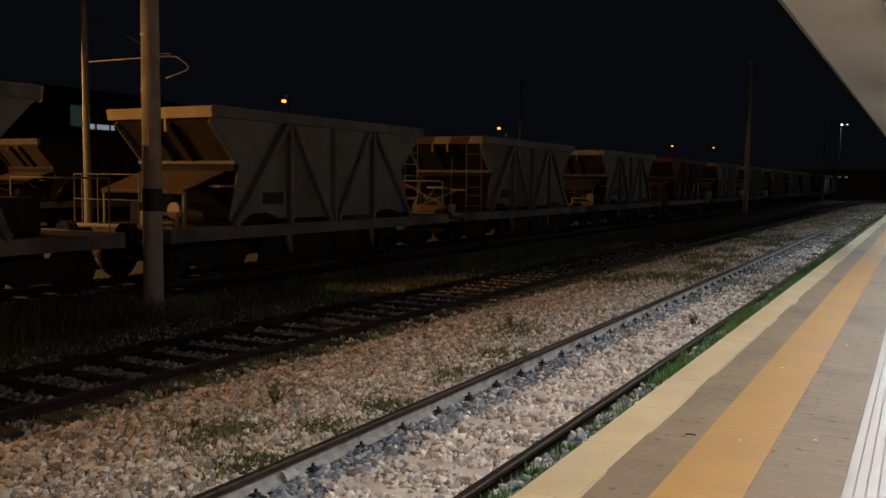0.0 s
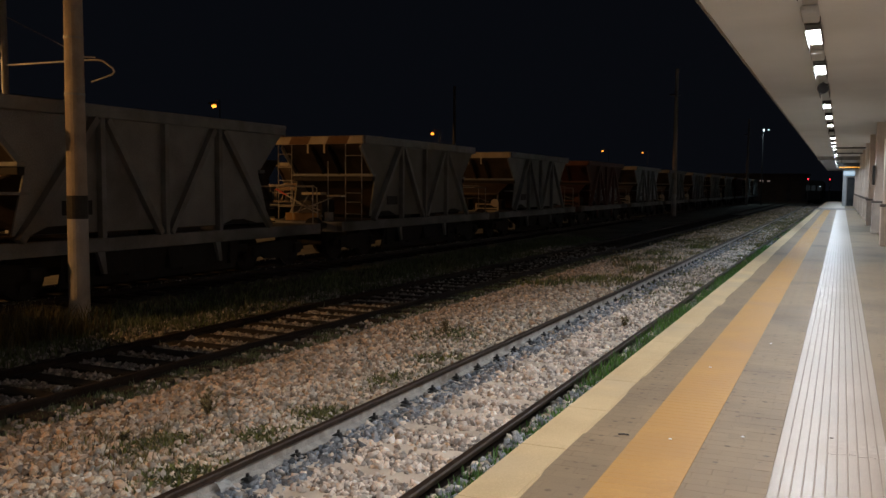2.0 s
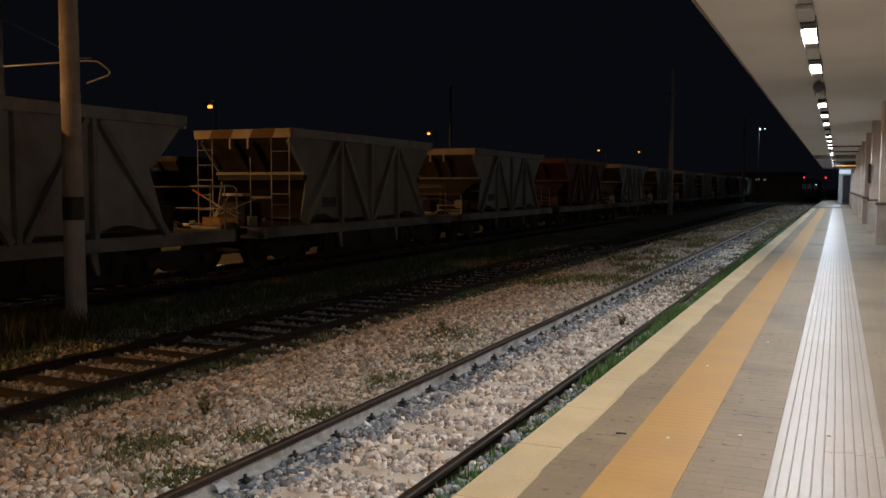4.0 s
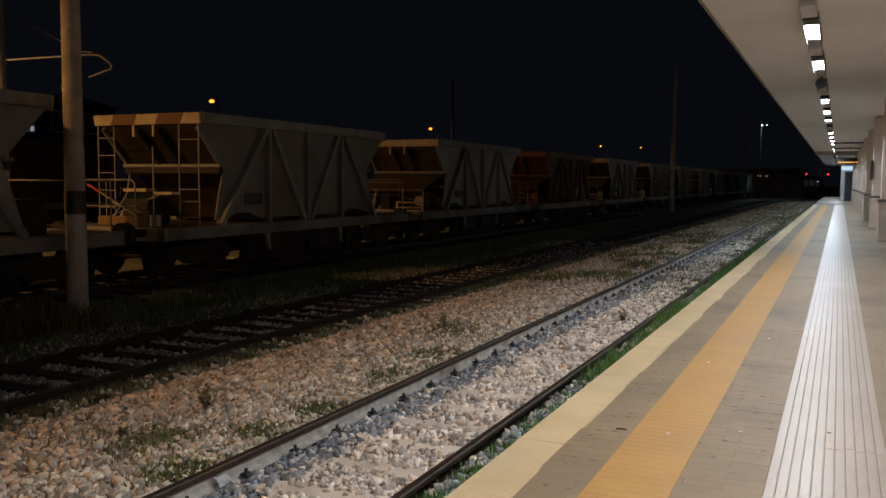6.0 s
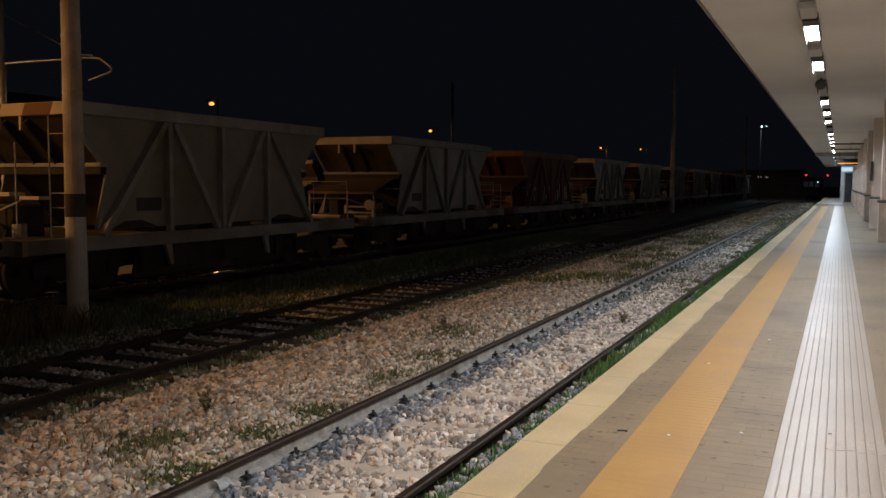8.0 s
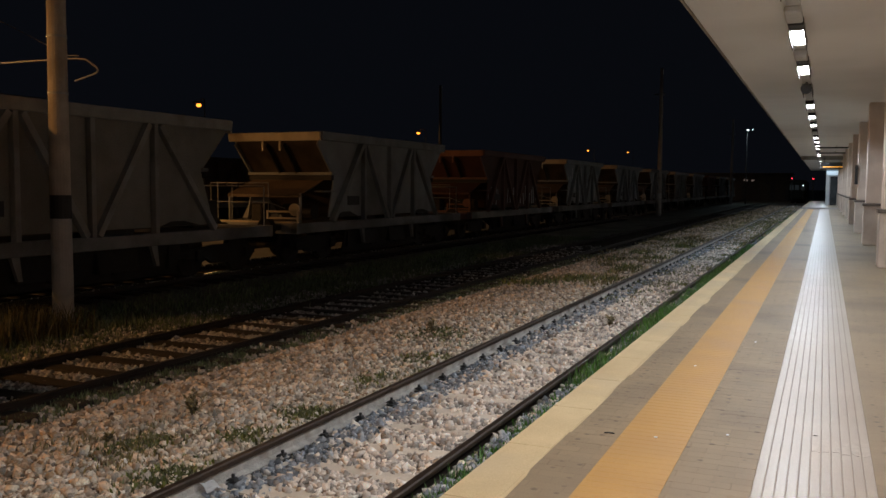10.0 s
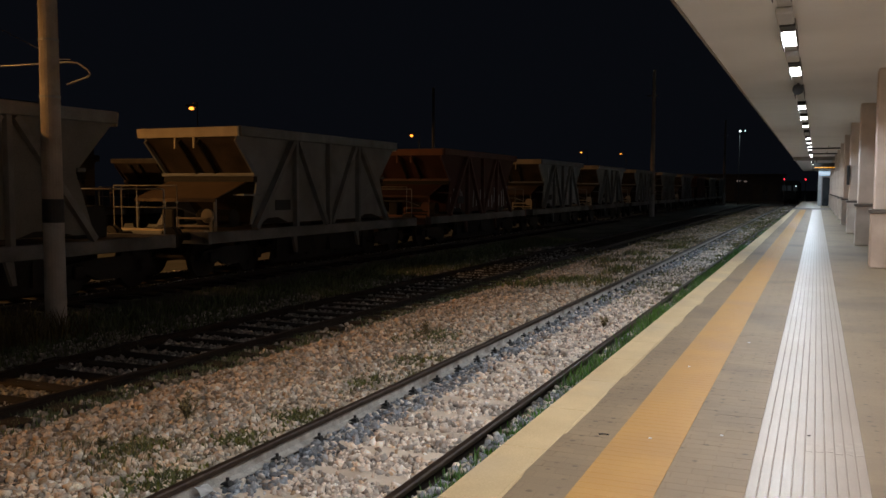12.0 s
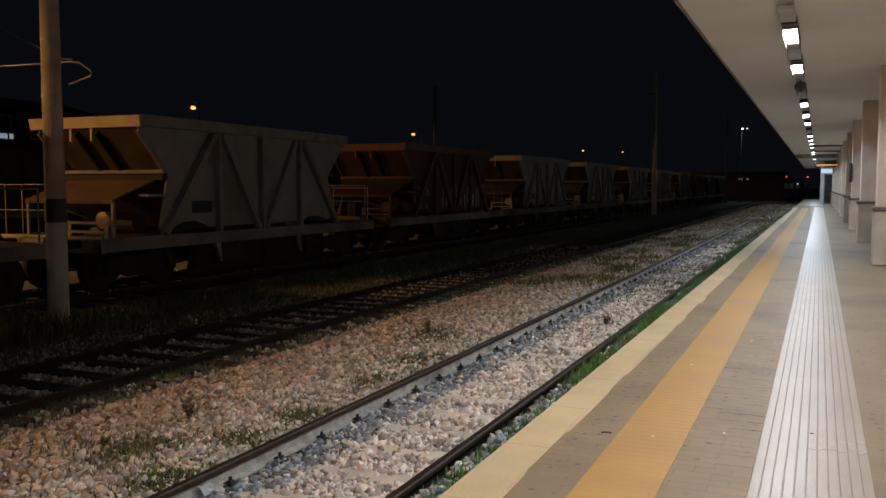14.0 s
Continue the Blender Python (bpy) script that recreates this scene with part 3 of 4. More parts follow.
for y in (53.5, 61.5):
    tb = tagged(new("cross_pipe"), "thin dark pipe across under the soffit", "pipe")
    part("pipe", rod(BM(), (-0.37, y, 3.88), (1.9, y, 3.88), 0.04), M_BLACK, tb)
    part("hanger", box(BM(), 0.5, 0.54, y - 0.02, y + 0.02, 3.9, 3.998), M_BLACK, tb)

part("cross_beam", box(BM(), -1.70, 1.94, 70.2, 70.6, 3.72, 3.997, 0.01), M_CONC, canopy, "grey beam under the soffit")
disp = tagged(new("departure_display"), "hanging black departure display with amber text", "display")
part("case", box(BM(), -0.28, 1.38, 69.8, 70.05, 3.05, 3.52, 0.02), M_BLACK, disp)
for x in (-0.1, 1.2):
    part("hanger", rod(BM(), (x, 69.92, 3.5), (x, 69.92, 3.998), 0.02), M_BLACK, disp)
bm = BM()
rng = random.Random(4)
x = -0.2
while x < 1.25:
    w = rng.uniform(0.05, 0.2)
    box(bm, x, min(x + w, 1.3), 69.785, 69.797, 3.15, 3.215)
    x += w + rng.uniform(0.02, 0.06)
part("text_line", bm, M_AMBER, disp, "amber glowing text bars")

lift = tagged(new("lift_shaft"), "pale lit lift shaft with a dark glass door", "lift")
part("shaft_wall", box(BM(), 0.06, 1.90, 92.0, 94.0, 0.004, 3.7, 0.02), M_LIFT, lift)
part("door", box(BM(), 0.45, 1.25, 91.95, 91.998, 0.01, 2.75), M_GLASS, lift, "dark glass lift door")
part("door_frame", prism(BM(), [(0.36, 0.01), (0.36, 2.86), (1.34, 2.86), (1.34, 0.01), (1.25, 0.01), (1.25, 2.77), (0.45, 2.77), (0.45, 0.01)], 91.93, 91.996, "y"), M_STEEL, lift, "steel door frame")
part("light_panel", box(BM(), 0.12, 1.30, 91.94, 91.995, 2.95, 3.3), M_CYAN, lift, "bluish glowing light panel")

# ---- loose stones ----
rs = np.random.RandomState(7)


def clear_of_track(x, y, tc, y_first, pitch, keep, half):
    rail = (np.abs(np.abs(x - tc) - 0.753) < 0.085)
    off = np.abs((y - y_first + pitch / 2) % pitch - pitch / 2)
    on = (off < half) & (np.abs(x - tc) < 1.15) & (rs.rand(len(x)) > keep)
    return ~rail & ~on


def scatter(x0, x1, y0, y1, per_m2):
    n = int((x1 - x0) * (y1 - y0) * per_m2)
    return rs.uniform(x0, x1, n), rs.uniform(y0, y1, n)


for y0, y1, dens, r0, r1 in ((-12.0, 3.6, 230, 0.022, 0.042), (3.6, 10.0, 960, 0.015, 0.042), (10.0, 18.0, 500, 0.02, 0.045), (18.0, 34.0, 330, 0.024, 0.045), (34.0, 70.0, 150, 0.032, 0.058), (70.0, 125.0, 45, 0.05, 0.09)):
    x, y = scatter(-6.95, -1.85, y0, y1, dens)
    ok = clear_of_track(x, y, TC, 5.32, 0.665, 0.10, 0.09) | ((np.abs(x - TC + 0.50) < 0.17))
    edge = np.minimum(x + 7.0, 0.3) / 0.3
    ok &= rs.rand(len(x)) < 0.35 + 0.65 * edge
    x, y = x[ok], y[ok]
    inside = np.abs(x - TC) < 0.66
    heap = x > TC + 0.83
    z = np.where(inside, -0.722, np.where(heap, -0.63, -0.725)) - 0.09 * (1 - np.minimum((x + 7.0) / 0.3, 1)) + rs.uniform(-0.026, 0.022, len(x))
    size = r0 + (r1 - r0) * rs.rand(len(x)) ** 1.5
    blue = ((np.abs(x - TC + 0.50) < 0.19) | (x > TC + 0.86)) & (rs.rand(len(x)) < 0.78)
    # Warm stones carry the sodium lamp's tint on the shoulder, and tan ballast farther off.
    warm = ~blue & (rs.rand(len(x)) < np.clip((-x - 4.4) / 2.2, 0, 0.7) + 0.08 + np.where(x < TC - 0.8, np.clip((y - 12) / 30, 0, 0.5), 0))
    old = (rs.rand(len(x)) < np.clip((y - 30) / 35, 0, 0.7))
    if old.any():
        stones("ballast_stones", np.column_stack([x, y, z])[old], size[old], M_STONE_BROWN, "brown weathered ballast stones")
    blue, warm, inside = blue & ~old, warm & ~old, inside & ~old
    for sel, mt, lab in ((~blue & ~warm & ~inside & ~old, M_STONE, "pale limestone ballast stones"), (~blue & ~warm & inside, M_STONE_CLEAN, "clean whitish ballast stones between the rails"), (warm, M_STONE_WARM, "tan ballast stones with the sodium tint in their colour"), (blue, M_STONE_BLUE, "blue grey ballast stones beside the rail")):
        stones("ballast_stones", np.column_stack([x, y, z])[sel], size[sel], mt, lab)
for y0, y1, dens in ((-8.0, 4.0, 90), (4.0, 16.0, 300), (16.0, 34.0, 120)):
    x, y = scatter(-10.5, -6.85, y0, y1, dens)
    ok = clear_of_track(x, y, MC, 5.5, 0.64, 0.02, 0.165)
    ok &= (np.abs(x - MC) < 0.66) | (rs.rand(len(x)) < np.where(x > MC, 0.30, 0.45))
    x, y = x[ok], y[ok]
    z = np.full(len(x), -0.785) + rs.uniform(-0.012, 0.025, len(x))
    stones("ballast_stones", np.column_stack([x, y, z]), rs.uniform(0.022, 0.042, len(x)), M_STONE_OLD, "dirty dark ballast stones")


# ---- grass and weeds ----
def clumps(n, x0, x1, y0, y1, spread, per):
    cx, cy = rs.uniform(x0, x1, n), rs.uniform(y0, y1, n)
    return np.column_stack([np.repeat(cx, per) + rs.normal(0, spread, n * per), np.repeat(cy, per) + rs.normal(0, spread * 1.6, n * per)])


def within(p, x0, x1):
    return p[(p[:, 0] > x0) & (p[:, 0] < x1)]


blades("grass", within(clumps(260, -2.5, -1.95, 9.5, 34, 0.12, 100), -2.58, -1.8), -0.65, 0.19, M_GRASS, "fresh green grass along the platform wall")
blades("grass", within(clumps(120, -2.5, -1.95, 3.6, 9.5, 0.09, 60), -2.58, -1.8), -0.65, 0.09, M_GRASS, "short green grass along the platform wall")
blades("grass", within(clumps(150, -2.6, -1.85, 34, 90, 0.2, 30), -2.6, -1.76), -0.65, 0.14, M_GRASS, "green grass along the platform wall", width=0.02)
blades("grass", clumps(26, -4.95, -4.45, 4.6, 12, 0.09, 90), -0.73, 0.06, M_LOWGREEN, "low green weeds beside the rail")
blades("grass", clumps(260, -6.85, -4.6, 27, 95, 0.32, 70), -0.74, 0.07, M_WEED, "low dry grass spread over the far ballast", width=0.03, lean=0.9)
blades("grass", clumps(90, -3.0, -2.6, 17, 75, 0.07, 60), -0.72, 0.10, M_LOWGREEN, "green grass along the near rail", width=0.018)
blades("grass", clumps(100, -4.1, -2.8, 17, 70, 0.2, 80), -0.73, 0.08, M_LOWGREEN, "weeds between the rails", width=0.022)
blades("grass", clumps(80, -6.8, -4.5, 20, 95, 0.20, 80), -0.74, 0.15, M_WEED, "dry weeds on the far ballast", width=0.03)
blades("grass", clumps(15, -6.6, -4.6, 19, 40, 0.22, 130), -0.74, 0.17, M_LOWGREEN, "green weeds on the far ballast", width=0.026)
blades("grass", clumps(420, -12.6, -10.0, 3, 40, 0.22, 70), -0.82, 0.15, M_DRY, "dark rough grass between the tracks", width=0.012)
blades("grass", clumps(120, -10.6, -9.4, 5, 30, 0.2, 40), -0.82, 0.2, M_DRY, "dark grass beside the middle track", width=0.012)
blades("grass", clumps(70, -12.4, -10.7, 7.4, 10.2, 0.14, 60), -0.82, 0.5, M_TALLGRASS, "tall dry grass round a pole foot", width=0.012)


blades("grass", clumps(15, -6.1, -5.2, 5.4, 6.3, 0.10, 90), -0.73, 0.085, M_WEED, "low brown weeds in the ballast")
for gx, gy, gr, gn in ((-5.4, 5.8, 0.10, 300), (-4.65, 5.25, 0.10, 300), (-4.70, 7.25, 0.09, 220), (-4.73, 6.4, 0.09, 220), (-5.42, 12.2, 0.2, 300), (-4.8, 8.95, 0.1, 160), (-4.9, 10.4, 0.12, 120)):
    blades("grass", np.column_stack([rs.normal(gx, gr * 1.25, gn * 2), rs.normal(gy, gr * 1.6, gn * 2)]), -0.72, 0.065, M_LOWGREEN, "low green weeds in the ballast", lean=0.9, width=0.016)
blades("grass", clumps(220, -7.5, -6.95, 4, 30, 0.10, 50), -0.79, 0.08, M_DRY, "dark low weeds below the ballast edge")
blades("grass", clumps(60, -6.4, -4.6, 8, 26, 0.10, 26), -0.73, 0.07, M_DRY, "small weeds scattered in the ballast")
blades("grass", clumps(190, -4.4, -1.9, 50, 115, 0.35, 40), -0.74, 0.14, M_LOWGREEN, "green grass grown over the far track", width=0.03)


def weed(x, y, h, seed):
    """A small branching plant: stems with many narrow leaves."""
    g = random.Random(seed)
    w = tagged(new("weed"), "small dry brown weed growing in the ballast", "weed", "weeds in the ballast")
    st, lv = BM(), BM()
    for _ in range(13):
        a, t = g.uniform(0, 6.283), g.uniform(0.02, 0.55)
        tip = Vector((math.cos(a) * t * h, math.sin(a) * t * h, h * g.uniform(0.6, 1)))
        rod(st, (0, 0, 0), tip, 0.005, 0.002, 5)
        for _ in range(17):
            c = tip * g.uniform(0.1, 1)
            b, l = g.uniform(0, 6.283), g.uniform(0.03, 0.065)
            d = Vector((math.cos(b), math.sin(b), g.uniform(-0.2, 0.9))) * l
            s = Vector((-math.sin(b), math.cos(b), 0)) * 0.013
            v = [lv.verts.new(c + q) for q in (Vector((0, 0, 0)), d * 0.5 + s, d, d * 0.5 - s)]
            lv.faces.new(v)
    tagged(part("stem", st, M_WEED, w), kind="stuff")
    tagged(part("foliage", lv, M_WEED, w), kind="stuff")
    w.matrix_basis = pose(x, y, -0.74)


weed(-5.67, 6.80, 0.30, 1)
weed(-5.55, 12.3, 0.26, 2)
weed(-3.2, 14.3, 0.20, 3)
weed(-5.75, 5.75, 0.10, 4)
weed(-2.75, 24.0, 0.25, 5)

litter = tagged(new("paper_litter"), "crumpled white paper lying against the rail", "litter")
bm = BM()
for i in range(4):
    for j in range(4):
        bm.verts.new((i * 0.045 + random.uniform(-0.008, 0.008), j * 0.05 + random.uniform(-0.008, 0.008), 0.06 + 0.014 * i + random.uniform(-0.02, 0.02)))
bm.verts.ensure_lookup_table()
for i in range(3):
    for j in range(3):
        bm.faces.new([bm.verts[k] for k in (i * 4 + j, i * 4 + j + 1, i * 4 + j + 5, i * 4 + j + 4)])
bmesh.ops.solidify(bm, geom=bm.faces[:], thickness=0.003)
part("sheet", bm, M_PAPER, litter)
litter.matrix_basis = pose(-4.0, 5.10, -0.70, 0, 0, 160) @ Matrix.Scale(0.8, 4)


# ---- poles, masts and yard lamps ----
def concrete_pole(x, y, h, r0, r1, plain=False):
    p = tagged(new("line_pole"), "tall tapered concrete line pole with a whitewashed foot" if not plain else "tall slim grey line pole standing in the yard", "pole", "line poles")
    at = lambda z: r0 + (r1 - r0) * z / h
    if plain:
        part("shaft", rod(BM(), (0, 0, 0), (0, 0, h), r0, r1, 16), M_POLE, p)
        # The plain pole's foot is paler to hold the platform light on it.
        part("foot", rod(BM(), (0, 0, 0), (0, 0, 1.9), r0 + 0.006, at(1.9) + 0.006, 16), M_POLE_BASE, p, "pale foot of the pole")
        part("cross_arm", box(BM(), -0.55, 0.35, -0.06, 0.06, h - 2.2, h - 2.08), M_STEEL, p)
    else:
        part("foot", rod(BM(), (0, 0, 0), (0, 0, 1.80), at(0), at(1.8), 20), M_POLE_BASE, p, "pale foot of the pole")
        part("sign_band", rod(BM(), (0, 0, 1.80), (0, 0, 2.2), at(1.8) + 0.006, at(2.2) + 0.006, 20), M_BLACK, p, "dark painted band")
        part("lower_shaft", rod(BM(), (0, 0, 2.2), (0, 0, 2.9), at(2.2), at(2.9), 20), M_POLE, p)
        part("shaft", rod(BM(), (0, 0, 2.9), (0, 0, h), at(2.9), at(h), 20), M_POLE, p)
        for z in (3.9, 4.85, 5.6):
            part("steel_strap", rod(BM(), (0, 0, z), (0, 0, z + 0.04), at(z) + 0.008, at(z) + 0.008, 20), M_STEEL, p)
    p.matrix_basis = pose(x, y, -0.82)
    return p


concrete_pole(-11.97, 11.02, 11.0, 0.18, 0.125)
concrete_pole(-12.75, 74.3, 12.3, 0.22, 0.13, True)
concrete_pole(-12.4, 132.0, 12.3, 0.22, 0.13, True)


def mast(y, h, arm, steel):
    m = tagged(new("catenary_mast"), "slim steel mast with a bracket arm between the tracks", "mast", "masts between the tracks")
    part("shaft", rod(BM(), (0, 0, 0), (0, 0, h), 0.12, 0.08, 12), steel, m)
    if arm:
        part("bracket_arm", path(BM(), [(0, 0, 5.78), (3.4, 0, 5.76), (3.75, 0, 5.72), (4.12, 0, 5.5), (4.18, 0, 5.4), (4.1, 0, 5.33), (3.35, 0, 5.16)], 0.025), M_STEEL, m)
        part("stay", path(BM(), [(0, 0, 7.2), (3.1, 0, 5.85), (3.5, 0, 5.82)], 0.012), M_STEEL, m)
        part("insulator", rod(BM(), (3.0, 0, 5.8), (3.0, 0, 6.1), 0.04), M_STEEL, m)
    m.matrix_basis = pose(-22.0, y, -0.82)


mast(17.75, 9.5, True, M_STEEL)
# The far mast takes darker steel to stand for the weaker light on it.
mast(49.7, 8.6, False, M_STEEL_D)


def yard_lamp(x, y, z):
    l = tagged(new("yard_lamp"), "yard lamp on a slim pole with an orange glow", "lamp", "yard lamps")
    part("pole", rod(BM(), (1.3, -1.0, -0.82), (1.3, -1.0, z + 0.25), 0.05, 0.03, 10), M_BLACK, l)
    part("arm", path(BM(), [(1.3, -1.0, z + 0.2), (0.6, -0.45, z + 0.3), (0.0, 0.0, z + 0.22)], 0.025), M_BLACK, l)
    part("head", prism(BM(), [(-0.3, z + 0.13), (0.35, z + 0.13), (0.25, z + 0.24), (-0.2, z + 0.24)], -0.16, 0.16, "y"), M_BLACK, l)
    b = BM()
    bmesh.ops.create_icosphere(b, subdivisions=2, radius=0.15, matrix=Matrix.Translation((0.05, 0, z)) @ Matrix.Diagonal((1.2, 0.9, 0.7, 1)))
    part("bulb", b, M_SODIUM, l, "glowing orange sodium bulb")
    l.matrix_basis = pose(x, y, 0)


for x, y, z in (*YARD, TALL):
    yard_lamp(x, y, z)

fl = tagged(new("floodlight_mast"), "distant mast with two cold white floodlights", "floodlight")
part("pole", rod(BM(), (-11.1, 140.4, -0.82), (-11.1, 140.4, 10.7), 0.10, 0.06, 10), M_BLACK, fl)
for x, w in ((-11.0, 0.12), (-10.3, 0.07)):
    part("floodlight", box(BM(), x - w, x + w, 140.0, 140.3, 10.42 - w, 10.42 + w * 0.6, 0.03), M_COLD, fl, "glowing cold white floodlight")
part("crossbar", box(BM(), -11.3, -10.0, 140.35, 140.45, 10.3, 10.4), M_BLACK, fl)
for x, z in ((-4.9, 3.2), (-1.75, 3.15)):
    sg = tagged(new("signal"), "distant railway signal showing red", "signal", "red signals")
    part("post", rod(BM(), (x, 150.2, -0.82), (x, 150.2, z + 0.4), 0.07), M_BLACK, sg)
    part("head", box(BM(), x - 0.25, x + 0.25, 150.02, 150.3, z - 0.35, z + 0.35, 0.03), M_BLACK, sg)
    part("lens", rod(BM(), (x, 149.97, z), (x, 150.02, z), 0.11, sides=16), M_REDSIG, sg, "glowing red lens")
dl = tagged(new("track_lamp"), "small cold lamp on a short post far off", "lamp")
part("post", rod(BM(), (-3.1, 148, -0.82), (-3.1, 148, 2.0), 0.05), M_BLACK, dl)
part("bulb", box(BM(), -3.15, -3.05, 147.95, 148.05, 2.0, 2.1, 0.02), M_COLD, dl)

# standing railcar and low shed at the end of the line
rc = tagged(new("railcar"), "distant standing railcar with dimly lit front windows", "railcar")
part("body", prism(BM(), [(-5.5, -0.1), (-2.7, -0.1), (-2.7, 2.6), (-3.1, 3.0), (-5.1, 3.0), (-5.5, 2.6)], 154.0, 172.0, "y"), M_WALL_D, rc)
for x in (-5.3, -4.5, -3.6):
    part("front_window", box(BM(), x, x + 0.6, 153.95, 153.998, 1.35, 2.2, 0.02), M_RAILWIN, rc, "dimly lit front window")
for y in (157, 169):
    part("bogie", box(BM(), -5.1, -3.1, y - 1.2, y + 1.2, -0.83, -0.102, 0.05), M_UNDER, rc)
shed = tagged(new("goods_shed"), "long low grey shed at the end of the yard", "building")
part("wall", box(BM(), -30.0, -6.2, 180.0, 192.0, -0.83, 4.3), M_SHED, shed)
part("roof", prism(BM(), [(-30.4, 4.3), (-5.8, 4.3), (-5.8, 4.55), (-30.4, 4.55)], 179.4, 192.4, "y"), M_STEEL_D, shed)
for x, w, z in ((-18.9, 1.3, 3.35), (-14.6, 0.7, 3.0), (-13.2, 0.5, 2.95)):
    part("strip_window", box(BM(), x, x + w, 179.93, 179.998, z, z + 0.3), M_STRIPLIT, shed, "dim warm lit strip window")
for x in (-28.0, -24.5, -21.0, -16.8, -11.5, -8.8):
    part("door", box(BM(), x, x + 1.8, 179.94, 179.998, -0.82, 2.4), M_STEEL_D, shed, "closed grey shed door")

# house beyond the yard with a lit upper window
house = tagged(new("house"), "dark two storey building beyond the yard, one window lit", "building")
hx, hy = -60.0, 44.0
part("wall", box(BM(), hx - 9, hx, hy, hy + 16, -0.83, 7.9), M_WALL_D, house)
part("roof", prism(BM(), [(hx - 9.5, 7.9), (hx + 0.5, 7.9), (hx - 4.5, 9.2)], hy - 0.4, hy + 16.4, "y"), M_BLACK, house)
for i, y in enumerate((46.9, 49.6, 53.0, 56.5)):
    w = part("window", box(BM(), hx - 0.05, hx + 0.05, y - 0.1, y + 1.5, 5.5, 7.35), M_STEEL, house)
    part("pane", box(BM(), hx + 0.051, hx + 0.07, y, y + 1.4, 5.6, 7.25), (M_WINDIM, M_BLACK, M_BLACK, M_BLACK)[i], w)
lw = part("window", box(BM(), hx - 0.05, hx + 0.08, 48.45, 51.3, 5.35, 5.95), M_STEEL, house)
for y0, y1 in ((48.6, 49.15), (49.4, 50.6), (50.8, 51.15)):
    part("pane", box(BM(), hx + 0.081, hx + 0.10, y0, y1, 5.45, 5.85), M_WINDOW, lw, "bluish lit pane")


# ---- hopper wagons ----
SIDE = [(0, 3.6), (8.45, 3.6), (8.45, 3.38), (7.5, 2.42), (7.92, 1.22), (0.55, 1.22), (0.87, 2.45), (0, 3.35)]
CORE = [(0.02, 3.52), (8.43, 3.52), (8.43, 3.38), (7.5, 2.42), (6.3, 1.2), (2.15, 1.2), (0.87, 2.45), (0.02, 3.35)]


def hopper_wagon(variant, paint, rib, board, label, graffiti=None):
    w = tagged(new("hopper_wagon"), label, "goods wagon", "wagons of the goods train")
    g = random.Random(len(bpy.data.objects))
    part("hopper", prism(BM(), CORE, -1.36, 1.36), paint if paint in (M_REDP, M_DARKW) else M_END_DARK if variant == "striped" else M_END, w, "rust stained hopper body")
    for s in (-1, 1):
        sp = part("side_plate", prism(BM(), SIDE, s * 1.362, s * 1.402), paint, w)
        part("top_chord", box(BM(), min(s * 1.404, s * 1.5), max(s * 1.404, s * 1.56), 0.0, 8.45, 3.38, 3.62, 0.012), rib, sp)
        xa, xb = s * 1.404, s * 1.545
        for y in (2.5, 4.22, 5.94):
            part("post", box(BM(), min(xa, xb), max(xa, xb), y - 0.06, y + 0.06, 1.1, 3.379, 0.01), rib, sp)
        for ya, yb in ((2.36, 0.62), (2.66, 4.08), (5.78, 4.36), (6.1, 7.86)):
            dx, dz = yb - ya, 1.12 - 3.36
            n = math.hypot(dx, dz)
            ox, oz = -dz / n * 0.065, dx / n * 0.065
            part("diagonal", prism(BM(), [(ya - ox, 3.36 - oz), (yb - ox, 1.12 - oz), (yb + ox, 1.12 + oz), (ya + ox, 3.36 + oz)], min(xa, xb * (1.02 if yb == 0.62 else 0.994)), max(xa, xb * (1.02 if yb == 0.62 else 0.994))), rib, sp)
        part("sill", box(BM(), min(s * 1.27, s * 1.45), max(s * 1.27, s * 1.45), -1.15, 10.2, 0.83, 1.098, 0.01), M_SILL, w)
        for y in (2.5, 5.94):
            part("sill_leg", prism(BM(), [(y - 0.09, 0.83), (y + 0.09, 0.83), (y + 0.14, 0.40), (y + 0.05, 0.40)], min(s * 1.36, s * 1.44), max(s * 1.36, s * 1.44)), rib, w)
        part("data_plate", box(BM(), min(s * 1.404, s * 1.415), max(s * 1.404, s * 1.415), 1.62, 2.32, 1.55, 1.82), M_BLACK, w, "dark data plate")
        # Flat dark panels paint the shade of arched openings in the side.
        part("arch_opening", prism(BM(), [(0.95, 1.225), (1.3, 1.36), (1.75, 1.37), (2.2, 1.225)], min(s * 1.404, s * 1.412), max(s * 1.404, s * 1.412)), M_UNDER, w, "dark arched panel for a shaded opening over the sill")
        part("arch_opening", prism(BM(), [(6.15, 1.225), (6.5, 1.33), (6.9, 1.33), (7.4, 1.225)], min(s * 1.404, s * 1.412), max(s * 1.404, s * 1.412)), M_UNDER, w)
        for e, y in ((-1, -1.15), (1, 10.2)):
            bf = part("buffer", rod(BM(), (s * 0.875, y, 1.0), (s * 0.875, y + e * 0.45, 1.0), 0.09, sides=12), M_UNDER, w)
            part("buffer_plate", rod(BM(), (s * 0.875, y + e * 0.45, 1.0), (s * 0.875, y + e * 0.52, 1.0), 0.24, sides=16), M_UNDER, bf)
    for y, n in ((-1.15, -1), (10.2, 1)):
        part("buffer_beam", box(BM(), -1.46, 1.46, min(y, y - n * 0.12), max(y, y - n * 0.12), 0.82, 1.104, 0.008), rib, w)
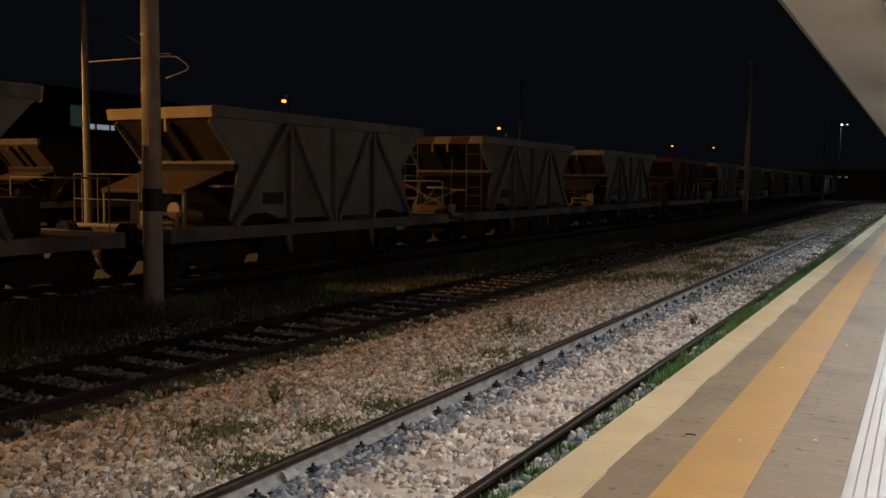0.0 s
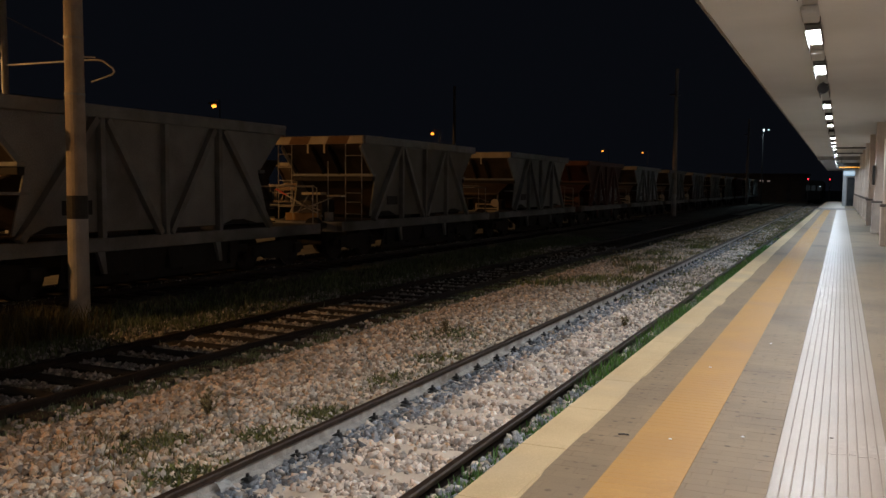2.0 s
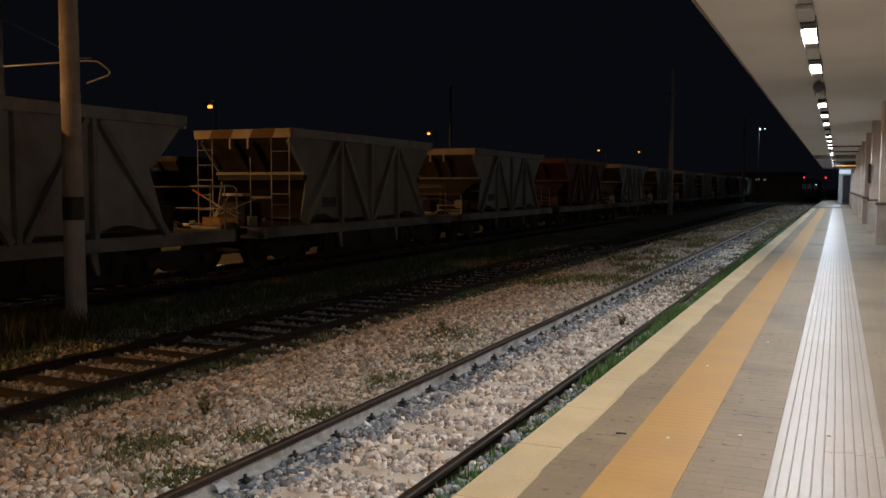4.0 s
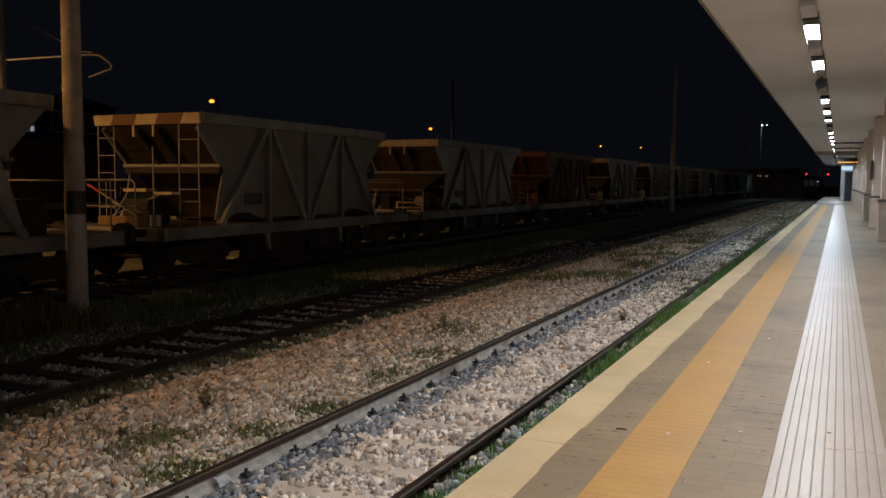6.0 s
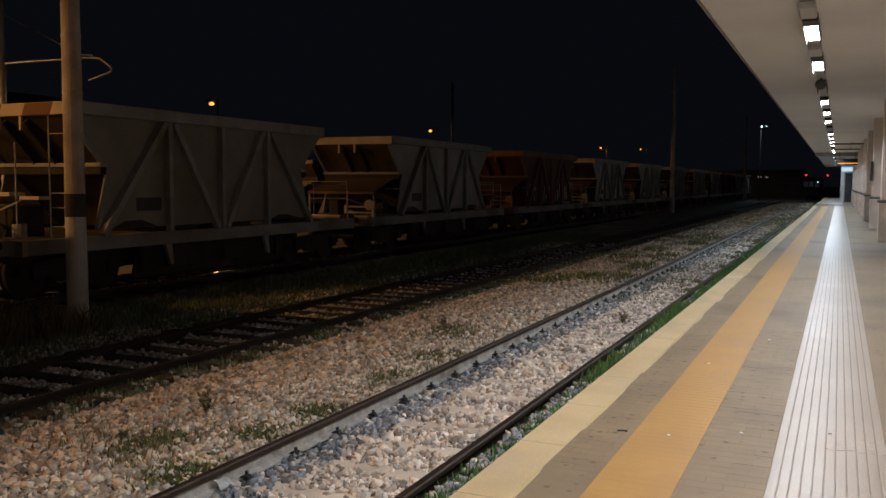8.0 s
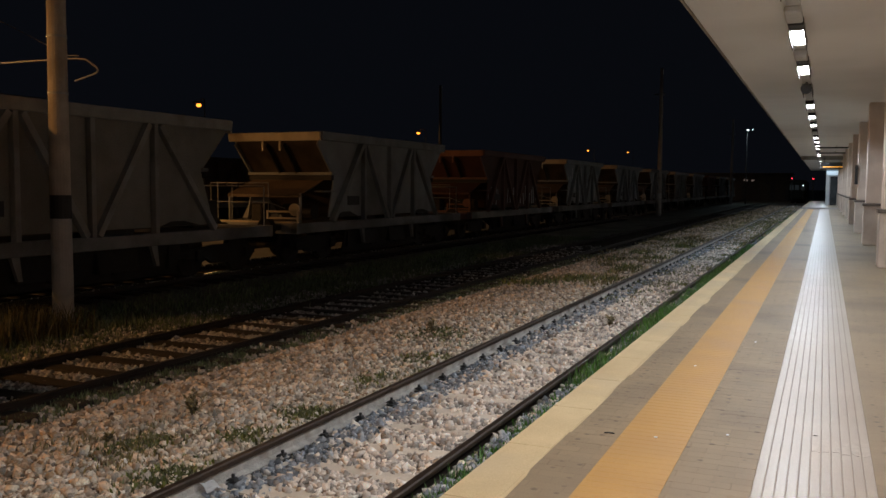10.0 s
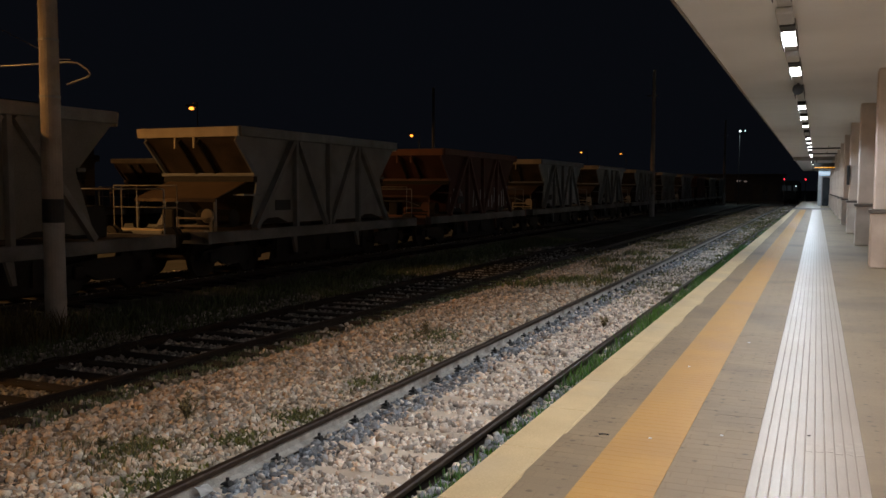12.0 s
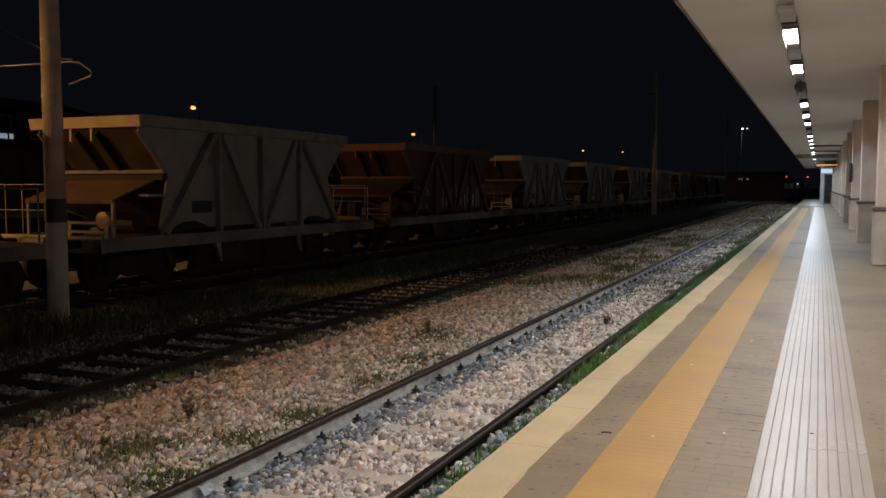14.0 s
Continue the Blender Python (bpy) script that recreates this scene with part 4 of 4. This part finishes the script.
        part("coupling", path(BM(), [(0, y, 0.95), (0, y + n * 0.3, 0.88), (0, y + n * 0.52, 0.80)], 0.05), M_UNDER, w)
    part("deck", box(BM(), -1.268, 1.268, -1.02, 2.3, 1.03, 1.09), M_DARKW, w)
    part("deck", box(BM(), -1.268, 1.268, 6.2, 10.07, 1.03, 1.09), M_DARKW, w)
    part("centre_sill", box(BM(), -0.3, 0.3, -1.0, 10.05, 0.72, 1.028), M_UNDER, w)
    for s in (-1, 1):
        part("chute_flap", prism(BM(), [(s * 1.24, 0.82), (s * 1.27, 0.82), (s * 1.12, 0.16), (s * 1.08, 0.16)], 1.75, 6.95, "y"), M_UNDER, w, "dark discharge flap under the sill")
        for y in (1.9, 3.4, 5.0, 6.6):
            part("flap_hinge", box(BM(), min(s * 1.2, s * 1.285), max(s * 1.2, s * 1.285), y - 0.05, y + 0.05, 0.3, 0.83), M_UNDER, w)
    for y in (3.1, 5.0):
        part("chute", prism(BM(), [(-1.2, 1.19), (1.2, 1.19), (1.35, 0.35), (0.9, 0.35), (0.2, 0.9), (-0.2, 0.9), (-0.9, 0.35), (-1.35, 0.35)], y - 0.5, y + 0.6, "y"), M_UNDER, w)
    # end boards and the ledges at the hopper's waist
    eb = part("end_board", prism(BM(), [(-0.05, 3.375), (0.0, 3.37), (0.0, 3.615), (-0.09, 3.60)], -1.58, 1.50), board, w, "pale painted end board")
    if variant == "striped":
        for a, c in ((-1.09, 0.69), (0.23, 0.72)):
            bm = BM()
            v = [bm.verts.new(p) for p in ((a, -0.056, 3.377), (a + c, -0.056, 3.377), (a + c + 0.14, -0.093, 3.598), (a + 0.14, -0.093, 3.598), (a, -0.05, 3.377), (a + c, -0.05, 3.377), (a + c + 0.14, -0.085, 3.598), (a + 0.14, -0.085, 3.598))]
            for q in ((0, 1, 2, 3), (0, 4, 5, 1), (3, 2, 6, 7), (0, 3, 7, 4), (1, 5, 6, 2)):
                bm.faces.new([v[k] for k in q])
            part("stripe", bm, M_STRIPE, eb, "rusty brown slanting stripe")
    part("end_board", prism(BM(), [(8.452, 3.33), (8.50, 3.34), (8.54, 3.60), (8.452, 3.62)], -1.50, 1.50), board, w)
    for y0, y1 in ((0.66, 0.868), (7.502, 7.71)):
        part("ledge", box(BM(), -1.45, 1.45, y0, y1, 2.42, 2.50, 0.01), rib, w)
        part("waist_beam", box(BM(), -1.42, 1.42, y0 + 0.03, y1 - 0.03, 2.27, 2.418, 0.015), M_UNDER, w, "black beam under the ledge")
    for x in (-0.42, 0.16):
        part("board_bracket", box(BM(), x - 0.025, x + 0.025, -0.045, -0.005, 3.10, 3.37), board, w)
        # These ribs are black to draw the triangular shadows on the slope.
        part("slope_rib", bar(BM(), (x + 0.1, 0.0, 3.28), (x + 0.1, 0.74, 2.49), 0.05, 0.14), M_UNDER, w)
    for x in (-1.38, 1.38):
        part("slope_rib", bar(BM(), (x, 0.0, 3.30), (x, 0.76, 2.49), 0.05, 0.1), rib, w)
    if variant == "hooded":
        part("hood", prism(BM(), [(0.82, 2.32), (-0.5, 1.87), (-0.5, 1.79), (-0.47, 1.79), (-0.47, 1.85), (0.82, 2.28)], -1.30, 1.14), M_REDP if paint is M_REDP else M_HOOD, w, "sloping sheet hood over the end platform")
        for x in (-1.26, 1.10):
            part("hood_leg", box(BM(), x - 0.03, x + 0.03, -0.47, -0.41, 1.09, 1.85), rib, w)
        part("hood_shelf", box(BM(), 1.14, 1.46, 0.2, 0.9, 1.93, 1.98), rib, w)
        for z in (1.20, 1.38):
            part("bench_bar", box(BM(), 0.25, 1.28, -0.83, -0.77, z, z + 0.05), board, w)
        for x in (0.25, 1.22):
            part("bench_post", box(BM(), x, x + 0.06, -0.82, -0.775, 1.09, 1.44), board, w)
        hw = BM()
        bmesh.ops.create_cone(hw, cap_ends=True, segments=20, radius1=0.17, radius2=0.17, depth=0.05, matrix=pose(1.08, -0.70, 1.46, 90))
        part("hand_wheel", hw, board, w, "pale round hand wheel")
        part("gear_box", box(BM(), -0.6, -0.25, -0.35, 0.1, 1.09, 1.6, 0.03), M_UNDER, w)
        part("valve_tank", rod(BM(), (0.1, 0.3, 1.38), (1.1, 0.3, 1.38), 0.22, sides=14), M_UNDER, w)
        for x in (-1.42, -1.18, -0.7, 0.5):
            part("rail_post", rod(BM(), (x, -1.08, 1.09), (x, -1.08, 2.18), 0.012, sides=6), M_WHITE_P, w)
        part("hand_rail", path(BM(), [(-1.42, -1.08, 2.18), (0.5, -1.08, 2.18)], 0.013), M_WHITE_P, w)
        part("hand_rail", path(BM(), [(-1.42, -1.08, 1.66), (0.5, -1.08, 1.66), (0.9, -0.9, 1.5)], 0.011), M_WHITE_P, w)
        part("step_plate", box(BM(), -1.45, 1.3, -1.13, -0.95, 1.106, 1.15), board, w)
    if variant == "striped":
        for xa, xb in ((-1.47, -0.98), (0.92, 1.47)):
            for x in (xa, xb):
                part("ladder_stile", rod(BM(), (x, -0.06, 1.09), (x, -0.06, 3.36), 0.016, sides=6), M_WHITE_P, w)
            for z in ((3.08, 2.68, 2.28, 1.88, 1.48) if xa < 0 else (3.02, 1.92, 1.65, 1.3)):
                part("ladder_rung", rod(BM(), (xa, -0.06, z), (xb, -0.06, z), 0.012, sides=6), M_WHITE_P, w)
        part("rail_post", rod(BM(), (0.62, -0.55, 1.09), (0.62, -0.55, 2.85), 0.016, sides=6), M_WHITE_P, w)
        part("hand_rail", path(BM(), [(-0.95, -1.0, 2.12), (0.42, -1.0, 2.12), (0.52, -1.0, 2.05), (0.55, -1.0, 1.12)], 0.018), M_WHITE_P, w)
        part("hand_rail", path(BM(), [(-1.42, -1.0, 1.55), (0.55, -1.0, 1.55)], 0.013), M_WHITE_P, w)
        part("rail_post", rod(BM(), (-0.30, -1.0, 1.1), (-0.30, -1.0, 2.12), 0.014, sides=6), M_WHITE_P, w)
        part("lever", bar(BM(), (-1.0, -0.85, 2.02), (-0.62, -0.85, 1.84), 0.035, 0.04), M_RED_P, w, "red painted lever end")
        part("lever", bar(BM(), (-0.62, -0.85, 1.84), (0.62, -0.85, 1.24), 0.03, 0.035), M_WHITE_P, w)
        part("brace", bar(BM(), (-0.45, -0.8, 1.3), (0.82, -0.6, 1.80), 0.025, 0.028), M_WHITE_P, w)
        part("brace", bar(BM(), (0.1, -0.78, 1.85), (-0.35, -0.78, 1.25), 0.028, 0.03), M_WHITE_P, w)
        part("brace", bar(BM(), (-0.3, -0.82, 1.62), (0.5, -0.82, 1.42), 0.026, 0.028), M_WHITE_P, w)
        part("tool_box", box(BM(), -0.58, 0.56, -1.0, -0.78, 1.106, 1.33, 0.02), M_OCHRE, w, "faded ochre box on the end platform")
        part("step_plate", box(BM(), 0.45, 0.95, -0.35, -0.1, 1.80, 1.86), board, w)
        part("step_plate", box(BM(), -0.4, 0.25, -0.4, -0.05, 1.86, 1.93), board, w)
        part("deck_edge", box(BM(), -1.45, -0.9, -1.13, -0.95, 1.106, 1.15), board, w)
        part("canister", rod(BM(), (0.62, -0.5, 1.1), (0.62, -0.5, 1.35), 0.13, sides=12), M_WHITE_P, w)
        part("gear_box", box(BM(), -0.5, 0.3, -0.35, 0.35, 1.09, 1.7, 0.03), M_UNDER, w)
    # rear platform
    for x in (-1.4, 1.4):
        part("rail_post", rod(BM(), (x, 9.9, 1.09), (x, 9.9, 2.1), 0.018, sides=6), M_WHITE_P, w)
    part("hand_rail", path(BM(), [(-1.4, 9.9, 2.1), (1.4, 9.9, 2.1)], 0.018), M_WHITE_P, w)
    part("rear_box", box(BM(), -0.6, 0.6, 8.2, 9.1, 1.09, 1.75, 0.03), M_UNDER, w)
    # running gear
    for yc in (0.35, 8.70):
        for s in (-1, 1):
            bf = part("bogie_frame", prism(BM(), [(yc - 1.3, 0.42), (yc - 1.15, 0.62), (yc - 0.4, 0.70), (yc + 0.4, 0.70), (yc + 1.15, 0.62), (yc + 1.3, 0.42), (yc + 0.6, 0.40), (yc + 0.35, 0.26), (yc - 0.35, 0.26), (yc - 0.6, 0.40)], min(s * 0.92, s * 1.04), max(s * 0.92, s * 1.04)), M_UNDER, w)
            for dy in (-0.9, 0.9):
                part("axle_box", box(BM(), min(s * 1.04, s * 1.14), max(s * 1.04, s * 1.14), yc + dy - 0.13, yc + dy + 0.13, 0.34, 0.6, 0.02), M_UNDER, bf)
        for dy in (-0.9, 0.9):
            ws = BM()
            rod(ws, (-0.95, 0, 0), (0.95, 0, 0), 0.08, sides=10)
            for s in (-1, 1):
                rod(ws, (s * 0.69, 0, 0), (s * 0.82, 0, 0), 0.46, sides=28)
                rod(ws, (s * 0.69, 0, 0), (s * 0.715, 0, 0), 0.49, sides=28)
                for k in range(4):
                    a = k * math.pi / 2
                    rod(ws, (s * 0.822, 0.25 * math.cos(a), 0.25 * math.sin(a)), (s * 0.835, 0.25 * math.cos(a), 0.25 * math.sin(a)), 0.07, sides=8)
            part("wheelset", ws, M_UNDER, w).matrix_basis = pose(0, yc + dy, 0.46)
    part("air_tank", rod(BM(), (1.0, 6.6, 0.62), (1.0, 7.4, 0.62), 0.17, sides=12), M_UNDER, w)
    if graffiti:
        bm = BM()
        z0, z1 = graffiti
        y = 0.9
        while y < 7.5:
            wd, a, b = g.uniform(0.04, 0.13), g.uniform(z0, z0 + 0.3), g.uniform(z0 + 0.5 * (z1 - z0), z1)
            k = g.uniform(-0.15, 0.15)
            prism(bm, [(y, a), (y + wd, a), (y + wd + k, b), (y + k, b)], 1.404, 1.409)
            y += g.uniform(0.18, 0.55)
        tagged(part("graffiti", bm, M_GRAFFITI, w, "whitish graffiti strokes"), kind="stuff")
    return w


TRAIN0, PITCH = 13.43, 12.46
beige_a = hopper_wagon("hooded", M_BEIGE, M_RIB_B, M_BOARD, "dusty beige hopper wagon with a hooded end platform")
olive_b = hopper_wagon("striped", M_OLIVE, M_RIB_O, M_BOARD, "olive beige hopper wagon with striped end board and ladders")
red_a = hopper_wagon("hooded", M_REDP, M_RIB_R, M_BOARD_RED, "rust red hopper wagon with graffiti", (1.25, 2.3))
pale_a = hopper_wagon("hooded", M_PALE, M_RIB_B, M_BOARD, "pale grey hopper wagon covered in graffiti strokes", (1.25, 3.3))
ROLLING = {1: beige_a, 2: olive_b, 4: red_a, 5: pale_a}
for k, src in ((-1, olive_b), (0, beige_a), (3, beige_a), (6, beige_a), (7, pale_a), (8, olive_b), (9, beige_a), (10, red_a), (11, beige_a), (12, pale_a)):
    ROLLING[k] = copy_thing(src, pose(0, 0, 0))
for k in range(-1, 7):
    at = pose(-32.3, 22.6 + 12.46 * k, RAIL_Z)
    if k == -1:
        parked = tagged(hopper_wagon("hooded", M_DARKW, M_DARKW, M_BOARD_D, "dark rusty hopper wagon standing on the far siding"), group="wagons on the siding")
        parked.matrix_basis = at
    else:
        copy_thing(parked, at)


# ---- paving blocks on the nearest stretch ----
BLOCKS = {}


def paving_block(w):
    """One block of the width given, chamfered on top; blocks of one width share a mesh."""
    if w not in BLOCKS:
        h, d, c = w / 2 - 0.0005, 0.0495, 0.0009
        lo, mid, hi = ([(-h + k, -d + k, z), (h - k, -d + k, z), (h - k, d - k, z), (-h + k, d - k, z)] for k, z in ((0, -0.0055), (0, -0.0008), (c, 0.0)))
        bm = BM()
        rings = [[bm.verts.new(p) for p in ring] for ring in (lo, mid, hi)]
        for a, b in zip(rings, rings[1:]):
            for i in range(4):
                bm.faces.new((a[i], a[(i + 1) % 4], b[(i + 1) % 4], b[i]))
        bm.faces.new(rings[2])
        BLOCKS[w] = part("paving_block", bm, M_BLOCK, platform)
        return BLOCKS[w]
    return same("paving_block", BLOCKS[w], pose(0, 0, 0), platform)


for x0, x1 in ((-1.4585, -1.1435), (-0.7265, -0.2985)):
    for k in range(round(BLOCK0 * 10), round(BLOCK1 * 10)):
        shift = 0.1 if k % 2 == 0 else 0.0
        cuts = [x0] + [q for q in (0.2 * j - shift for j in range(-9, 2)) if x0 + 0.02 < q < x1 - 0.02] + [x1]
        for a, b in zip(cuts, cuts[1:]):
            paving_block(round(b - a, 4)).matrix_basis = pose((a + b) / 2, (k + 0.5) * 0.1, random.uniform(-0.0005, 0.0005))


def motions():
    travel = [(0.0, 0.0), (3.0, 5.30), (5.5, 9.71), (7.5, 13.22), (9.0, 15.83), (10.5, 18.42), (12.0, 20.96), (14.0, 24.30)]
    ts, ss = [a for a, _ in travel], [b for _, b in travel]
    turn_times = [i * 0.35 for i in range(41)]
    for k, w in ROLLING.items():
        y0 = TRAIN0 + PITCH * (k - 1)
        walk(w, [(t, pose(XT, y0 - s, RAIL_Z)) for t, s in travel])
        if k < 7:
            for ws in [c for c in w.children if c.name.startswith("wheelset")]:
                x, y, z = ws.matrix_basis.translation
                walk(ws, [(t, pose(x, y, z, math.degrees(float(np.interp(t, ts, ss)) / 0.46))) for t in turn_times])


motions()
